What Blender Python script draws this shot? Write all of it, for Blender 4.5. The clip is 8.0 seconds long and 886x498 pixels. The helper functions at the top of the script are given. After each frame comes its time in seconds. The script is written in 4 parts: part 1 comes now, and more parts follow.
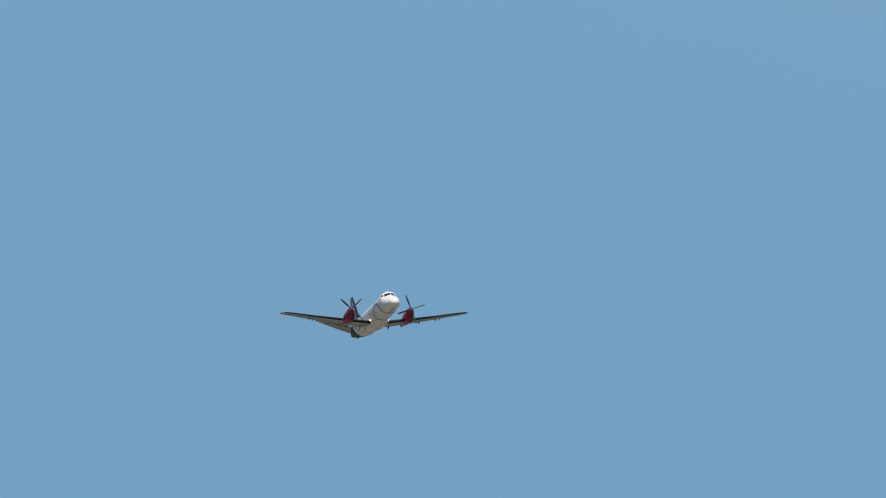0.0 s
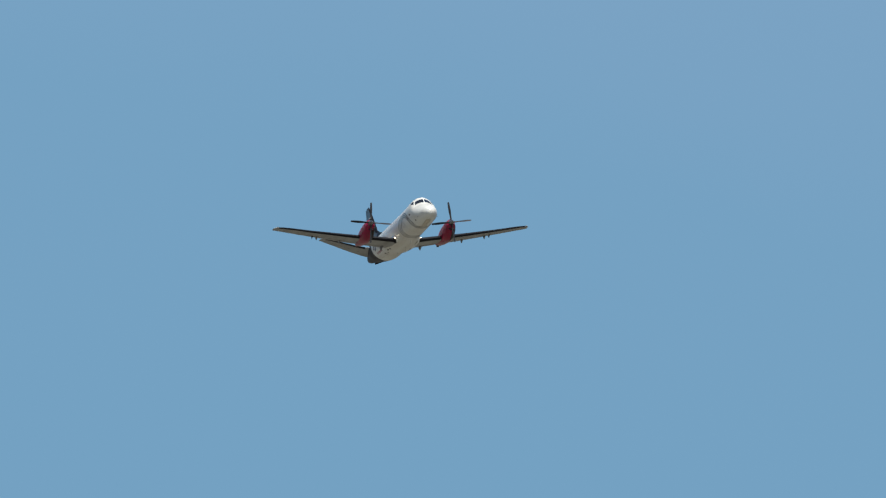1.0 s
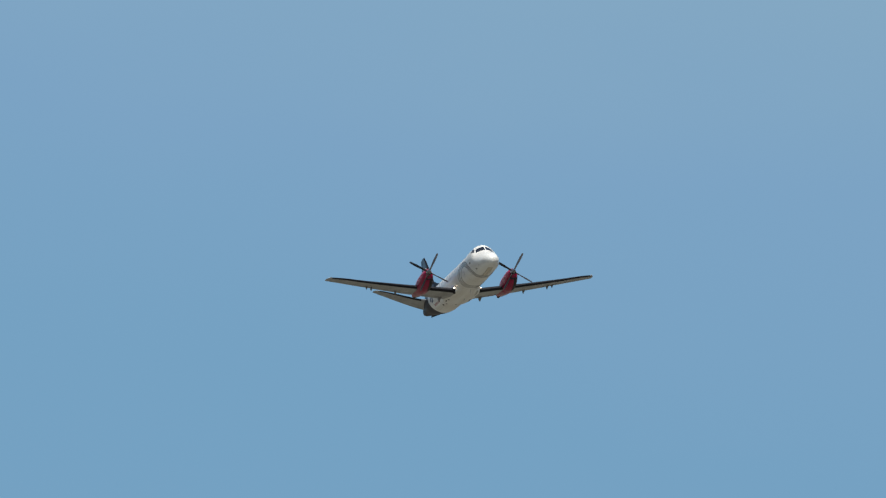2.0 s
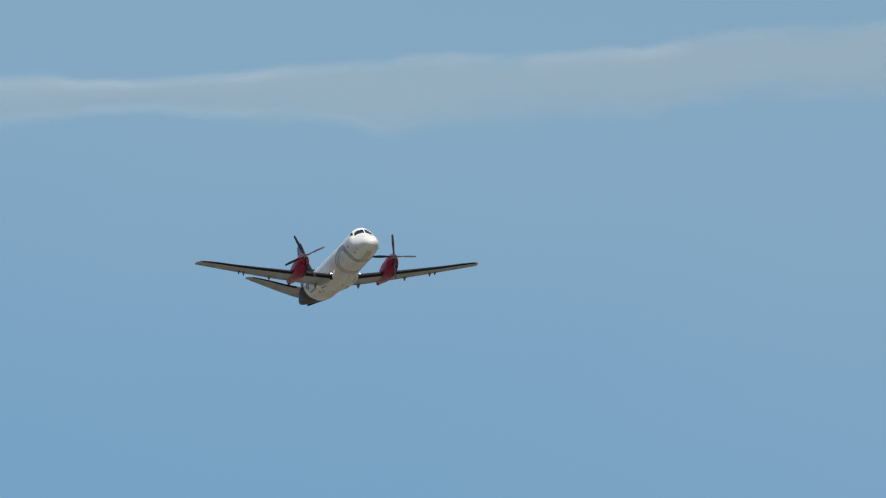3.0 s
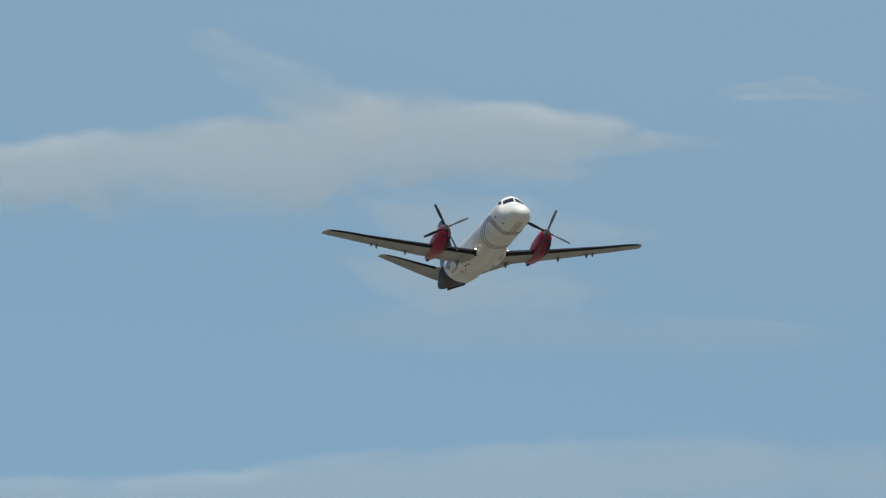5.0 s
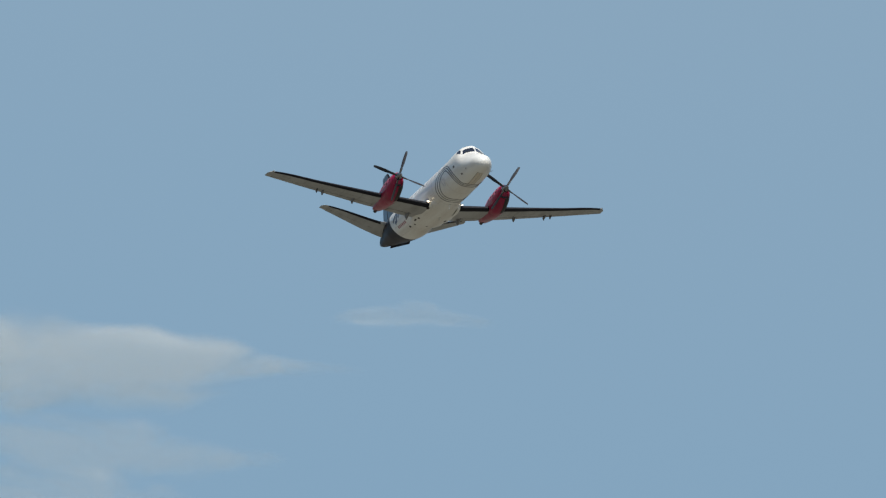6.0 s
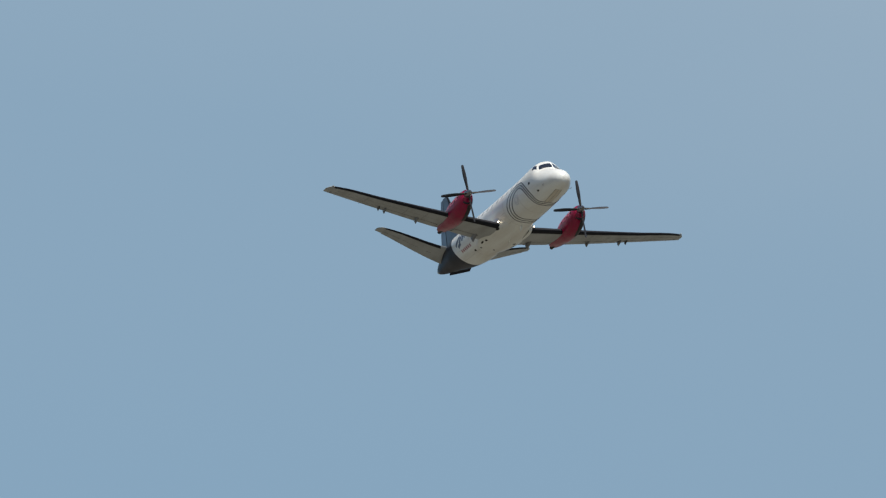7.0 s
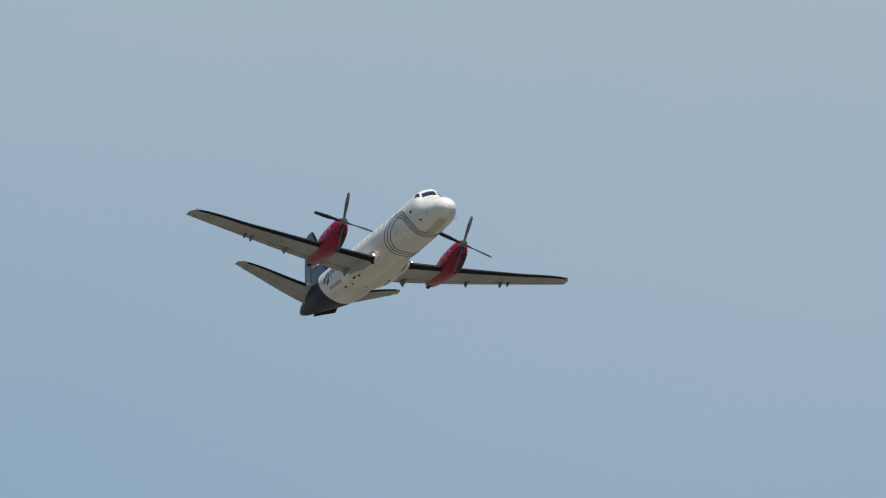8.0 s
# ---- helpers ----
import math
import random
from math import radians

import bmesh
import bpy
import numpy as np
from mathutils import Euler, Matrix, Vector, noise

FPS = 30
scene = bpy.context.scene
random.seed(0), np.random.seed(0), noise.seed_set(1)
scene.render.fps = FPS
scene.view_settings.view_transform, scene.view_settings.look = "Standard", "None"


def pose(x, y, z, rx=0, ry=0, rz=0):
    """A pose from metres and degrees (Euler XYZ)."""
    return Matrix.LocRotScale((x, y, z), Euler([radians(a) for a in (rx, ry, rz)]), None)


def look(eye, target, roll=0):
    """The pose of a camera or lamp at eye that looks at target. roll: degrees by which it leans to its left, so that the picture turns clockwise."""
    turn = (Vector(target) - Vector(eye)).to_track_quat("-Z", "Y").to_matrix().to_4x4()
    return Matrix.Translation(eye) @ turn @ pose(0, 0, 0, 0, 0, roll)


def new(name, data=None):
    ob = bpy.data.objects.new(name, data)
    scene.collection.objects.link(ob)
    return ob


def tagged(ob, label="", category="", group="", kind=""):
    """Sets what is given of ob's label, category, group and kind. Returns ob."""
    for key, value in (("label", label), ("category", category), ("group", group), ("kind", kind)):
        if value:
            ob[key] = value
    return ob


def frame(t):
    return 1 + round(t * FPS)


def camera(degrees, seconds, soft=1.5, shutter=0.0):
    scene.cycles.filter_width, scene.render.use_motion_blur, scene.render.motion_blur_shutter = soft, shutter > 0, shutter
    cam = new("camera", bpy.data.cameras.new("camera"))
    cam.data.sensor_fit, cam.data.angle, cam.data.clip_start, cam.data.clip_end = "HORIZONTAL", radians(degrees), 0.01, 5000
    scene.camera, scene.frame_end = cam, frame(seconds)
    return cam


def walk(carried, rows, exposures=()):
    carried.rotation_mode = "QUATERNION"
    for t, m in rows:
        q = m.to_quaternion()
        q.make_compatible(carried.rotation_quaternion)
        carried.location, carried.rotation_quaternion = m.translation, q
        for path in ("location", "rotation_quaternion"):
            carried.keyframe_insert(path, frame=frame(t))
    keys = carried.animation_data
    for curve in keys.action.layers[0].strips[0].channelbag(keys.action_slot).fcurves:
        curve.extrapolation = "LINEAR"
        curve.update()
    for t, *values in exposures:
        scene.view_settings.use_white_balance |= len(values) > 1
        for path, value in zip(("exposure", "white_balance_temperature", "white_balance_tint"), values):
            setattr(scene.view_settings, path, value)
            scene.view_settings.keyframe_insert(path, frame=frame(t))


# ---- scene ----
cam = camera(4.0, 8.0, soft=1.25)
EYE = (0.0, 0.0, 1.7)
CAMERA_ROWS = [  # seconds, heading, elevation
    (0.0, -2.0946, 4.1884),
    (0.1, -1.9866, 4.2406),
    (0.2, -1.9274, 4.2687),
    (0.3, -1.8674, 4.3181),
    (0.4, -1.7989, 4.3553),
    (0.5, -1.6976, 4.4122),
    (0.6, -1.5739, 4.4059),
    (0.7, -1.4821, 4.4478),
    (0.8, -1.4567, 4.4645),
    (0.9, -1.3993, 4.5101),
    (1.0, -1.3549, 4.4977),
    (1.1, -1.2969, 4.5334),
    (1.2, -1.2472, 4.5684),
    (1.5, -1.0534, 4.8602),
    (1.8, -0.8331, 5.2341),
    (2.1, -0.6005, 5.6007),
    (2.3, -0.4457, 5.7967),
    (2.4, -0.3702, 5.8647),
    (2.5, -0.2886, 5.9409),
    (2.6, -0.1328, 5.9981),
    (2.7, 0.1121, 6.0662),
    (2.8, 0.4895, 6.1162),
    (2.9, 0.8028, 6.1773),
    (3.0, 0.9368, 6.2651),
    (3.1, 1.0242, 6.3413),
    (3.2, 1.1407, 6.3835),
    (3.3, 1.2507, 6.4449),
    (3.4, 1.3725, 6.5048),
    (3.5, 1.4937, 6.5873),
    (3.6, 1.5996, 6.6640),
    (3.7, 1.6840, 6.7505),
    (3.8, 1.6713, 6.9025),
    (3.9, 1.7846, 7.1640),
    (4.0, 1.9067, 7.4389),
    (4.1, 2.0289, 7.5670),
    (4.2, 2.0793, 7.6363),
    (4.3, 2.1600, 7.7353),
    (4.4, 2.2110, 7.7917),
    (4.5, 2.3197, 7.8524),
    (4.6, 2.3909, 7.8493),
    (4.7, 2.5042, 7.9253),
    (4.8, 2.6011, 7.9794),
    (4.9, 2.7337, 8.0814),
    (5.0, 2.8067, 8.1810),
    (5.1, 2.9207, 8.2770),
    (5.2, 3.0716, 8.3576),
    (5.4, 3.4042, 8.5480),
    (5.7, 3.9673, 8.8544),
    (6.0, 4.5540, 9.1946),
    (6.3, 5.1040, 9.5786),
    (6.4, 5.1977, 9.8733),
    (6.5, 5.3380, 10.1604),
    (6.6, 5.4510, 10.2265),
    (6.7, 5.6037, 10.3494),
    (6.8, 5.7092, 10.4383),
    (6.9, 5.8697, 10.5603),
    (7.0, 5.9894, 10.6958),
    (7.1, 6.1938, 10.9425),
    (7.2, 6.5729, 11.1124),
    (7.3, 6.9814, 11.2797),
    (7.4, 7.4827, 11.5347),
    (7.5, 7.7567, 11.6482),
    (7.6, 7.9953, 11.7398),
    (7.7, 8.1854, 11.8835),
    (7.8, 8.2944, 12.0040),
    (7.9, 8.4568, 12.1762),
    (8.0, 8.6057, 12.4819),
]


def aim(heading, elevation):
    """A camera pose at the eye, by heading (to the right of +y) and elevation in degrees."""
    h, e = radians(heading), radians(elevation)
    return look(EYE, (EYE[0] + math.sin(h) * math.cos(e) * 100, EYE[1] + math.cos(h) * math.cos(e) * 100, EYE[2] + math.sin(e) * 100))


walk(cam, [(t, aim(h, e)) for t, h, e in CAMERA_ROWS], exposures=[(0.0, 0.0), (3.5, 0.0), (4.0, 0.03), (4.3, 0.04), (4.7, 0.0), (5.0, -0.02), (5.4, 0.0), (8.0, 0.0)])
AIRCRAFT_ROWS = [  # seconds, x, y, z, rx, ry, rz
    (0.0, -58.30, 1390.61, 96.19, 0.950, -9.480, -73.696),
    (0.1, -54.31, 1341.67, 94.39, 0.956, -9.517, -73.695),
    (0.2, -50.41, 1291.39, 92.42, 0.953, -9.578, -73.641),
    (0.3, -46.67, 1242.41, 90.42, 0.957, -9.618, -73.590),
    (0.4, -43.20, 1197.29, 88.60, 0.963, -9.668, -73.555),
    (0.5, -40.08, 1158.52, 87.18, 0.985, -9.696, -73.567),
    (0.6, -37.13, 1122.48, 85.89, 1.064, -9.705, -73.664),
    (0.7, -34.28, 1086.54, 84.52, 1.185, -9.668, -73.741),
    (0.8, -31.63, 1054.62, 83.40, 1.313, -9.655, -73.758),
    (0.9, -29.31, 1030.60, 82.83, 1.449, -9.616, -73.813),
    (1.0, -27.35, 1018.23, 83.14, 1.553, -9.633, -73.851),
    (1.1, -25.65, 1014.36, 84.10, 1.530, -9.683, -73.768),
    (1.2, -23.96, 1010.46, 85.08, 1.468, -9.734, -73.690),
    (1.5, -18.74, 994.48, 87.66, 1.647, -9.667, -73.806),
    (1.8, -13.52, 978.46, 90.26, 1.838, -9.532, -73.976),
    (2.1, -8.31, 962.40, 92.85, 2.017, -9.418, -74.161),
    (2.3, -4.84, 951.67, 94.57, 2.117, -9.397, -74.272),
    (2.4, -3.06, 946.29, 95.44, 2.083, -9.382, -74.369),
    (2.5, -1.29, 940.91, 96.31, 2.048, -9.360, -74.467),
    (2.6, 0.45, 935.52, 97.17, 1.932, -9.323, -74.555),
    (2.7, 2.19, 930.13, 98.03, 1.796, -9.283, -74.693),
    (2.8, 3.94, 924.74, 98.90, 1.649, -9.265, -74.948),
    (2.9, 5.68, 919.35, 99.76, 1.517, -9.234, -75.153),
    (3.0, 7.42, 913.95, 100.62, 1.419, -9.171, -75.216),
    (3.1, 9.16, 908.53, 101.48, 1.468, -9.185, -75.310),
    (3.2, 10.91, 903.11, 102.35, 1.539, -9.229, -75.439),
    (3.3, 12.65, 897.68, 103.21, 1.631, -9.254, -75.570),
    (3.4, 14.40, 892.25, 104.07, 1.723, -9.283, -75.714),
    (3.5, 16.14, 886.81, 104.93, 1.804, -9.296, -75.857),
    (3.6, 17.88, 881.37, 105.80, 1.872, -9.373, -75.920),
    (3.7, 19.62, 875.91, 106.66, 1.942, -9.451, -75.962),
    (3.8, 21.36, 870.44, 107.53, 2.026, -9.470, -75.910),
    (3.9, 23.10, 864.98, 108.39, 2.130, -9.379, -75.993),
    (4.0, 24.83, 859.52, 109.26, 2.224, -9.267, -76.087),
    (4.1, 26.57, 854.04, 110.11, 2.284, -9.166, -76.295),
    (4.2, 28.31, 848.55, 110.97, 2.263, -9.106, -76.437),
    (4.3, 30.05, 843.05, 111.81, 2.198, -9.009, -76.608),
    (4.4, 31.79, 837.55, 112.66, 2.087, -8.952, -76.737),
    (4.5, 33.52, 832.04, 113.51, 1.960, -8.898, -76.904),
    (4.6, 35.24, 826.52, 114.37, 1.586, -8.900, -76.952),
    (4.7, 36.96, 820.99, 115.22, 1.102, -8.825, -77.025),
    (4.8, 38.68, 815.45, 116.08, 0.553, -8.767, -77.069),
    (4.9, 40.39, 809.93, 116.94, 0.027, -8.659, -77.152),
    (5.0, 42.11, 804.38, 117.79, -0.418, -8.549, -77.185),
    (5.1, 43.82, 798.83, 118.65, -0.866, -8.414, -77.015),
    (5.2, 45.53, 793.27, 119.52, -1.325, -8.284, -76.830),
    (5.4, 48.97, 782.11, 121.23, -1.952, -8.214, -76.734),
    (5.7, 54.12, 765.32, 123.78, -2.796, -8.073, -76.450),
    (6.0, 59.27, 748.44, 126.32, -3.400, -7.935, -76.124),
    (6.3, 64.37, 731.46, 128.86, -3.631, -7.859, -75.901),
    (6.4, 66.07, 725.78, 129.72, -3.589, -7.524, -76.059),
    (6.5, 67.74, 720.09, 130.58, -3.547, -7.215, -76.253),
    (6.6, 69.43, 714.39, 131.42, -3.612, -7.323, -76.105),
    (6.7, 71.11, 708.68, 132.27, -3.656, -7.389, -75.984),
    (6.8, 72.78, 702.97, 133.10, -3.717, -7.494, -75.802),
    (6.9, 74.45, 697.23, 133.95, -3.775, -7.573, -75.662),
    (7.0, 76.12, 691.49, 134.79, -3.841, -7.642, -75.472),
    (7.1, 77.80, 685.72, 135.64, -3.839, -7.509, -75.301),
    (7.2, 79.48, 679.94, 136.47, -3.925, -7.452, -75.262),
    (7.3, 81.16, 674.16, 137.31, -4.048, -7.392, -75.241),
    (7.4, 82.83, 668.38, 138.15, -4.145, -7.240, -75.337),
    (7.5, 84.50, 662.58, 138.99, -4.280, -7.202, -75.248),
    (7.6, 86.14, 656.76, 139.82, -4.500, -7.279, -75.297),
    (7.7, 87.77, 650.93, 140.66, -4.701, -7.296, -75.325),
    (7.8, 89.40, 645.07, 141.49, -4.913, -7.326, -75.284),
    (7.9, 91.03, 639.20, 142.33, -5.102, -7.306, -75.303),
    (8.0, 92.64, 633.31, 143.16, -5.236, -7.168, -75.309),
]
TURNS_RIGHT = [  # seconds, degrees about the shaft
    (0.0, -44.0), (0.1, -19.3), (0.2, 5.4), (0.3, 30.1), (0.4, 54.8), (0.5, 79.5),
    (0.6, 98.7), (0.7, 117.9), (0.8, 137.1), (0.9, 156.3), (1.0, 175.5), (1.1, 200.1),
    (1.2, 224.7), (1.3, 249.3), (1.4, 273.9), (1.5, 298.5), (1.6, 323.1), (1.7, 347.7),
    (1.8, 372.3), (1.9, 396.9), (2.0, 421.5), (2.1, 446.1), (2.2, 470.7), (2.3, 495.3),
    (2.4, 519.9), (2.5, 544.5), (2.6, 566.5), (2.7, 588.5), (2.8, 610.5), (2.9, 632.5),
    (3.0, 654.5), (3.1, 672.1), (3.2, 689.7), (3.3, 707.3), (3.4, 724.9), (3.5, 742.5),
    (3.6, 773.8), (3.7, 805.1), (3.8, 836.4), (3.9, 867.7), (4.0, 899.0), (4.1, 919.0),
    (4.2, 939.0), (4.3, 959.0), (4.4, 979.0), (4.5, 999.0), (4.6, 1020.2), (4.7, 1041.4),
    (4.8, 1062.6), (4.9, 1083.8), (5.0, 1105.0), (5.1, 1127.9), (5.2, 1150.8), (5.3, 1173.7),
    (5.4, 1196.6), (5.5, 1219.5), (5.6, 1242.4), (5.7, 1265.3), (5.8, 1288.2), (5.9, 1311.1),
    (6.0, 1334.0), (6.1, 1356.9), (6.2, 1379.8), (6.3, 1402.7), (6.4, 1425.6), (6.5, 1448.5),
    (6.6, 1467.6), (6.7, 1486.7), (6.8, 1505.8), (6.9, 1524.9), (7.0, 1544.0), (7.1, 1567.7),
    (7.2, 1591.4), (7.3, 1615.1), (7.4, 1638.8), (7.5, 1662.5), (7.6, 1688.4), (7.7, 1714.3),
    (7.8, 1740.2), (7.9, 1766.1), (8.0, 1792.0),
]
TURNS_LEFT = [  # seconds, degrees about the shaft
    (0.0, 18.0), (0.1, 34.0), (0.2, 50.0), (0.3, 66.0), (0.4, 82.0), (0.5, 98.0),
    (0.6, 115.5), (0.7, 133.0), (0.8, 150.5), (0.9, 168.0), (1.0, 185.5), (1.1, 208.8),
    (1.2, 232.1), (1.3, 255.4), (1.4, 278.7), (1.5, 302.0), (1.6, 325.3), (1.7, 348.6),
    (1.8, 371.9), (1.9, 395.2), (2.0, 418.5), (2.1, 441.8), (2.2, 465.1), (2.3, 488.4),
    (2.4, 511.7), (2.5, 535.0), (2.6, 554.1), (2.7, 573.2), (2.8, 592.3), (2.9, 611.4),
    (3.0, 630.5), (3.1, 647.0), (3.2, 663.5), (3.3, 680.0), (3.4, 696.5), (3.5, 713.0),
    (3.6, 742.4), (3.7, 771.8), (3.8, 801.2), (3.9, 830.6), (4.0, 860.0), (4.1, 879.9),
    (4.2, 899.8), (4.3, 919.7), (4.4, 939.6), (4.5, 959.5), (4.6, 978.7), (4.7, 997.9),
    (4.8, 1017.1), (4.9, 1036.3), (5.0, 1055.5), (5.1, 1081.8), (5.2, 1108.2), (5.3, 1134.5),
    (5.4, 1160.8), (5.5, 1187.2), (5.6, 1213.5), (5.7, 1239.8), (5.8, 1266.2), (5.9, 1292.5),
    (6.0, 1318.8), (6.1, 1345.2), (6.2, 1371.5), (6.3, 1397.8), (6.4, 1424.2), (6.5, 1450.5),
    (6.6, 1468.6), (6.7, 1486.7), (6.8, 1504.8), (6.9, 1522.9), (7.0, 1541.0), (7.1, 1564.9),
    (7.2, 1588.8), (7.3, 1612.7), (7.4, 1636.6), (7.5, 1660.5), (7.6, 1685.4), (7.7, 1710.3),
    (7.8, 1735.2), (7.9, 1760.1), (8.0, 1785.0),
]


# ---- sky and sun ----
SUN_HEADING, SUN_HEIGHT = 158.0, 65.0
world = bpy.data.worlds.new("sky")
scene.world = world
world.use_nodes = True
sky = world.node_tree.nodes.new("ShaderNodeTexSky")
sky.sky_type, sky.sun_disc = "NISHITA", False
sky.sun_elevation, sky.sun_rotation = radians(SUN_HEIGHT), radians(SUN_HEADING)
world.node_tree.links.new(sky.outputs[0], world.node_tree.nodes["Background"].inputs["Color"])
world.node_tree.nodes["Background"].inputs["Strength"].default_value = 0.09
sun_data = bpy.data.lights.new("sun", "SUN")
sun_data.energy, sun_data.angle, sun_data.color = 4.5, radians(0.53), (1.0, 0.955, 0.88)
sun = new("sun", sun_data)
h, e = radians(SUN_HEADING), radians(SUN_HEIGHT)
sun.matrix_world = look((math.sin(h) * math.cos(e) * 300, math.cos(h) * math.cos(e) * 300, math.sin(e) * 300), (0, 0, 0))


# ---- materials ----
def shader(name, base, rough=0.5, metal=0.0, vary=0.12, scale=2.0, dirt=None, dirt_amount=0.0, bump=0.0, coat=0.0, along=1.0, gloss=0.5):
    """A painted or worn surface: base colour, broad stains, fine grain, uneven gloss."""
    m = bpy.data.materials.new(name)
    m.use_nodes = True
    nt = m.node_tree
    b = nt.nodes["Principled BSDF"]
    tc = nt.nodes.new("ShaderNodeTexCoord")
    broad = nt.nodes.new("ShaderNodeTexNoise")
    broad.inputs["Scale"].default_value = scale
    broad.inputs["Detail"].default_value = 5
    fine = nt.nodes.new("ShaderNodeTexNoise")
    fine.inputs["Scale"].default_value = scale * 14
    fine.inputs["Detail"].default_value = 3
    flow = nt.nodes.new("ShaderNodeMapping")
    flow.inputs["Scale"].default_value = (along, 1.0, 1.0)
    nt.links.new(tc.outputs["Object"], flow.inputs["Vector"])
    for n in (broad, fine):
        nt.links.new(flow.outputs[0], n.inputs["Vector"])
    mix = nt.nodes.new("ShaderNodeMix")
    mix.data_type = "RGBA"
    dark = dirt if dirt else [c * (1 - vary) for c in base]
    mix.inputs["A"].default_value = (*base, 1)
    mix.inputs["B"].default_value = (*dark, 1)
    ramp = nt.nodes.new("ShaderNodeMapRange")
    ramp.inputs["From Min"].default_value = 0.42
    ramp.inputs["From Max"].default_value = 0.72
    ramp.inputs["To Max"].default_value = dirt_amount if dirt else 1.0
    nt.links.new(broad.outputs["Fac"], ramp.inputs["Value"])
    nt.links.new(ramp.outputs["Result"], mix.inputs["Factor"])
    grain = nt.nodes.new("ShaderNodeMix")
    grain.data_type = "RGBA"
    grain.blend_type = "MULTIPLY"
    grain.inputs["Factor"].default_value = 0.25
    nt.links.new(mix.outputs["Result"], grain.inputs["A"])
    lift = nt.nodes.new("ShaderNodeMapRange")
    lift.inputs["To Min"].default_value = 0.75
    lift.inputs["To Max"].default_value = 1.2
    nt.links.new(fine.outputs["Fac"], lift.inputs["Value"])
    nt.links.new(lift.outputs["Result"], grain.inputs["B"])
    nt.links.new(grain.outputs["Result"], b.inputs["Base Color"])
    gl = nt.nodes.new("ShaderNodeMapRange")
    gl.inputs["To Min"].default_value = max(0.02, rough - 0.1)
    gl.inputs["To Max"].default_value = rough + 0.1
    nt.links.new(broad.outputs["Fac"], gl.inputs["Value"])
    nt.links.new(gl.outputs["Result"], b.inputs["Roughness"])
    b.inputs["Metallic"].default_value = metal
    b.inputs["Specular IOR Level"].default_value = gloss
    b.inputs["Coat Weight"].default_value = coat
    b.inputs["Coat Roughness"].default_value = 0.12
    if bump:
        bp = nt.nodes.new("ShaderNodeBump")
        bp.inputs["Strength"].default_value = bump
        bp.inputs["Distance"].default_value = 0.01
        nt.links.new(fine.outputs["Fac"], bp.inputs["Height"])
        nt.links.new(bp.outputs["Normal"], b.inputs["Normal"])
    return m


def lamp_glass(name, colour, strength):
    m = bpy.data.materials.new(name)
    m.use_nodes = True
    b = m.node_tree.nodes["Principled BSDF"]
    b.inputs["Base Color"].default_value = (*colour, 1)
    b.inputs["Emission Color"].default_value = (*colour, 1)
    b.inputs["Emission Strength"].default_value = strength
    return m


WHITE = shader("white_paint", (0.77, 0.785, 0.745), 0.38, vary=0.1, scale=1.5, dirt=(0.52, 0.47, 0.39), dirt_amount=0.6, coat=0.25, along=0.16)
RED = shader("crimson_paint", (0.30, 0.003, 0.045), 0.32, vary=0.25, scale=1.4, dirt=(0.16, 0.003, 0.026), dirt_amount=0.7, coat=0.2, gloss=0.35)
# the crimson again, paler: sunlight on the upper cowl put into the colour
COWL_SUNLIT = shader("sunlit_crimson", (0.46, 0.080, 0.145), 0.42, vary=0.25, scale=1.6, dirt=(0.34, 0.040, 0.075), dirt_amount=0.6)
FIN_GREY = shader("fairing_grey_paint", (0.17, 0.175, 0.18), 0.5, scale=3.0)
NAVY = shader("navy_paint", (0.009, 0.010, 0.020), 0.45, vary=0.4, scale=1.3, gloss=0.16, along=0.4)
# fin and rudder: navy lifted so that the colour carries the sky's reflection
SLATE = shader("navy_with_sky_sheen", (0.040, 0.055, 0.085), 0.32, vary=0.35, scale=1.2)
RUDDER = shader("pale_slate_with_sky_sheen", (0.085, 0.12, 0.175), 0.32, vary=0.3, scale=1.2)
GREY = shader("wing_grey_paint", (0.365, 0.380, 0.378), 0.48, scale=1.4, dirt=(0.20, 0.195, 0.18), dirt_amount=0.6, along=0.3)
SEAM = shader("panel_gap", (0.09, 0.085, 0.08), 0.7)
LINE = shader("faint_panel_line", (0.56, 0.54, 0.50), 0.6)
DOOR = shader("tan_mottled_white", (0.60, 0.55, 0.45), 0.3, scale=2.2, dirt=(0.30, 0.24, 0.16), dirt_amount=0.9, coat=0.4, along=0.3)
SEAM_SOFT = shader("skin_joint", (0.20, 0.195, 0.185), 0.6)
BOOT = shader("black_rubber", (0.005, 0.006, 0.011), 0.66, scale=3.0, bump=0.15, gloss=0.3)
TIP = shader("pale_tip_paint", (0.36, 0.37, 0.36), 0.45)
BLADE = shader("propeller_black", (0.026, 0.028, 0.033), 0.6, scale=4.0, gloss=0.25)
BLADE_TIP = shader("propeller_tip_grey", (0.035, 0.038, 0.045), 0.6, gloss=0.25)
METAL = shader("bare_metal", (0.26, 0.26, 0.27), 0.28, metal=0.9, scale=5.0)
DARK_METAL = shader("dark_metal", (0.035, 0.032, 0.03), 0.6, metal=0.4, scale=6.0)
GLASS = shader("cockpit_glass", (0.012, 0.014, 0.018), 0.04, scale=3.0, coat=1.0, gloss=0.9)
# the pale base colour paints a sky reflection on the cabin windows
CABIN_GLASS = shader("cabin_glass_sky_sheen", (0.46, 0.47, 0.48), 0.2, scale=3.0)
STRIPE = shader("stripe_paint", (0.012, 0.013, 0.026), 0.4)
MARK_RED = shader("marking_red", (0.30, 0.05, 0.08), 0.4)
MARK_BLUE = shader("marking_blue_grey", (0.05, 0.065, 0.12), 0.4)
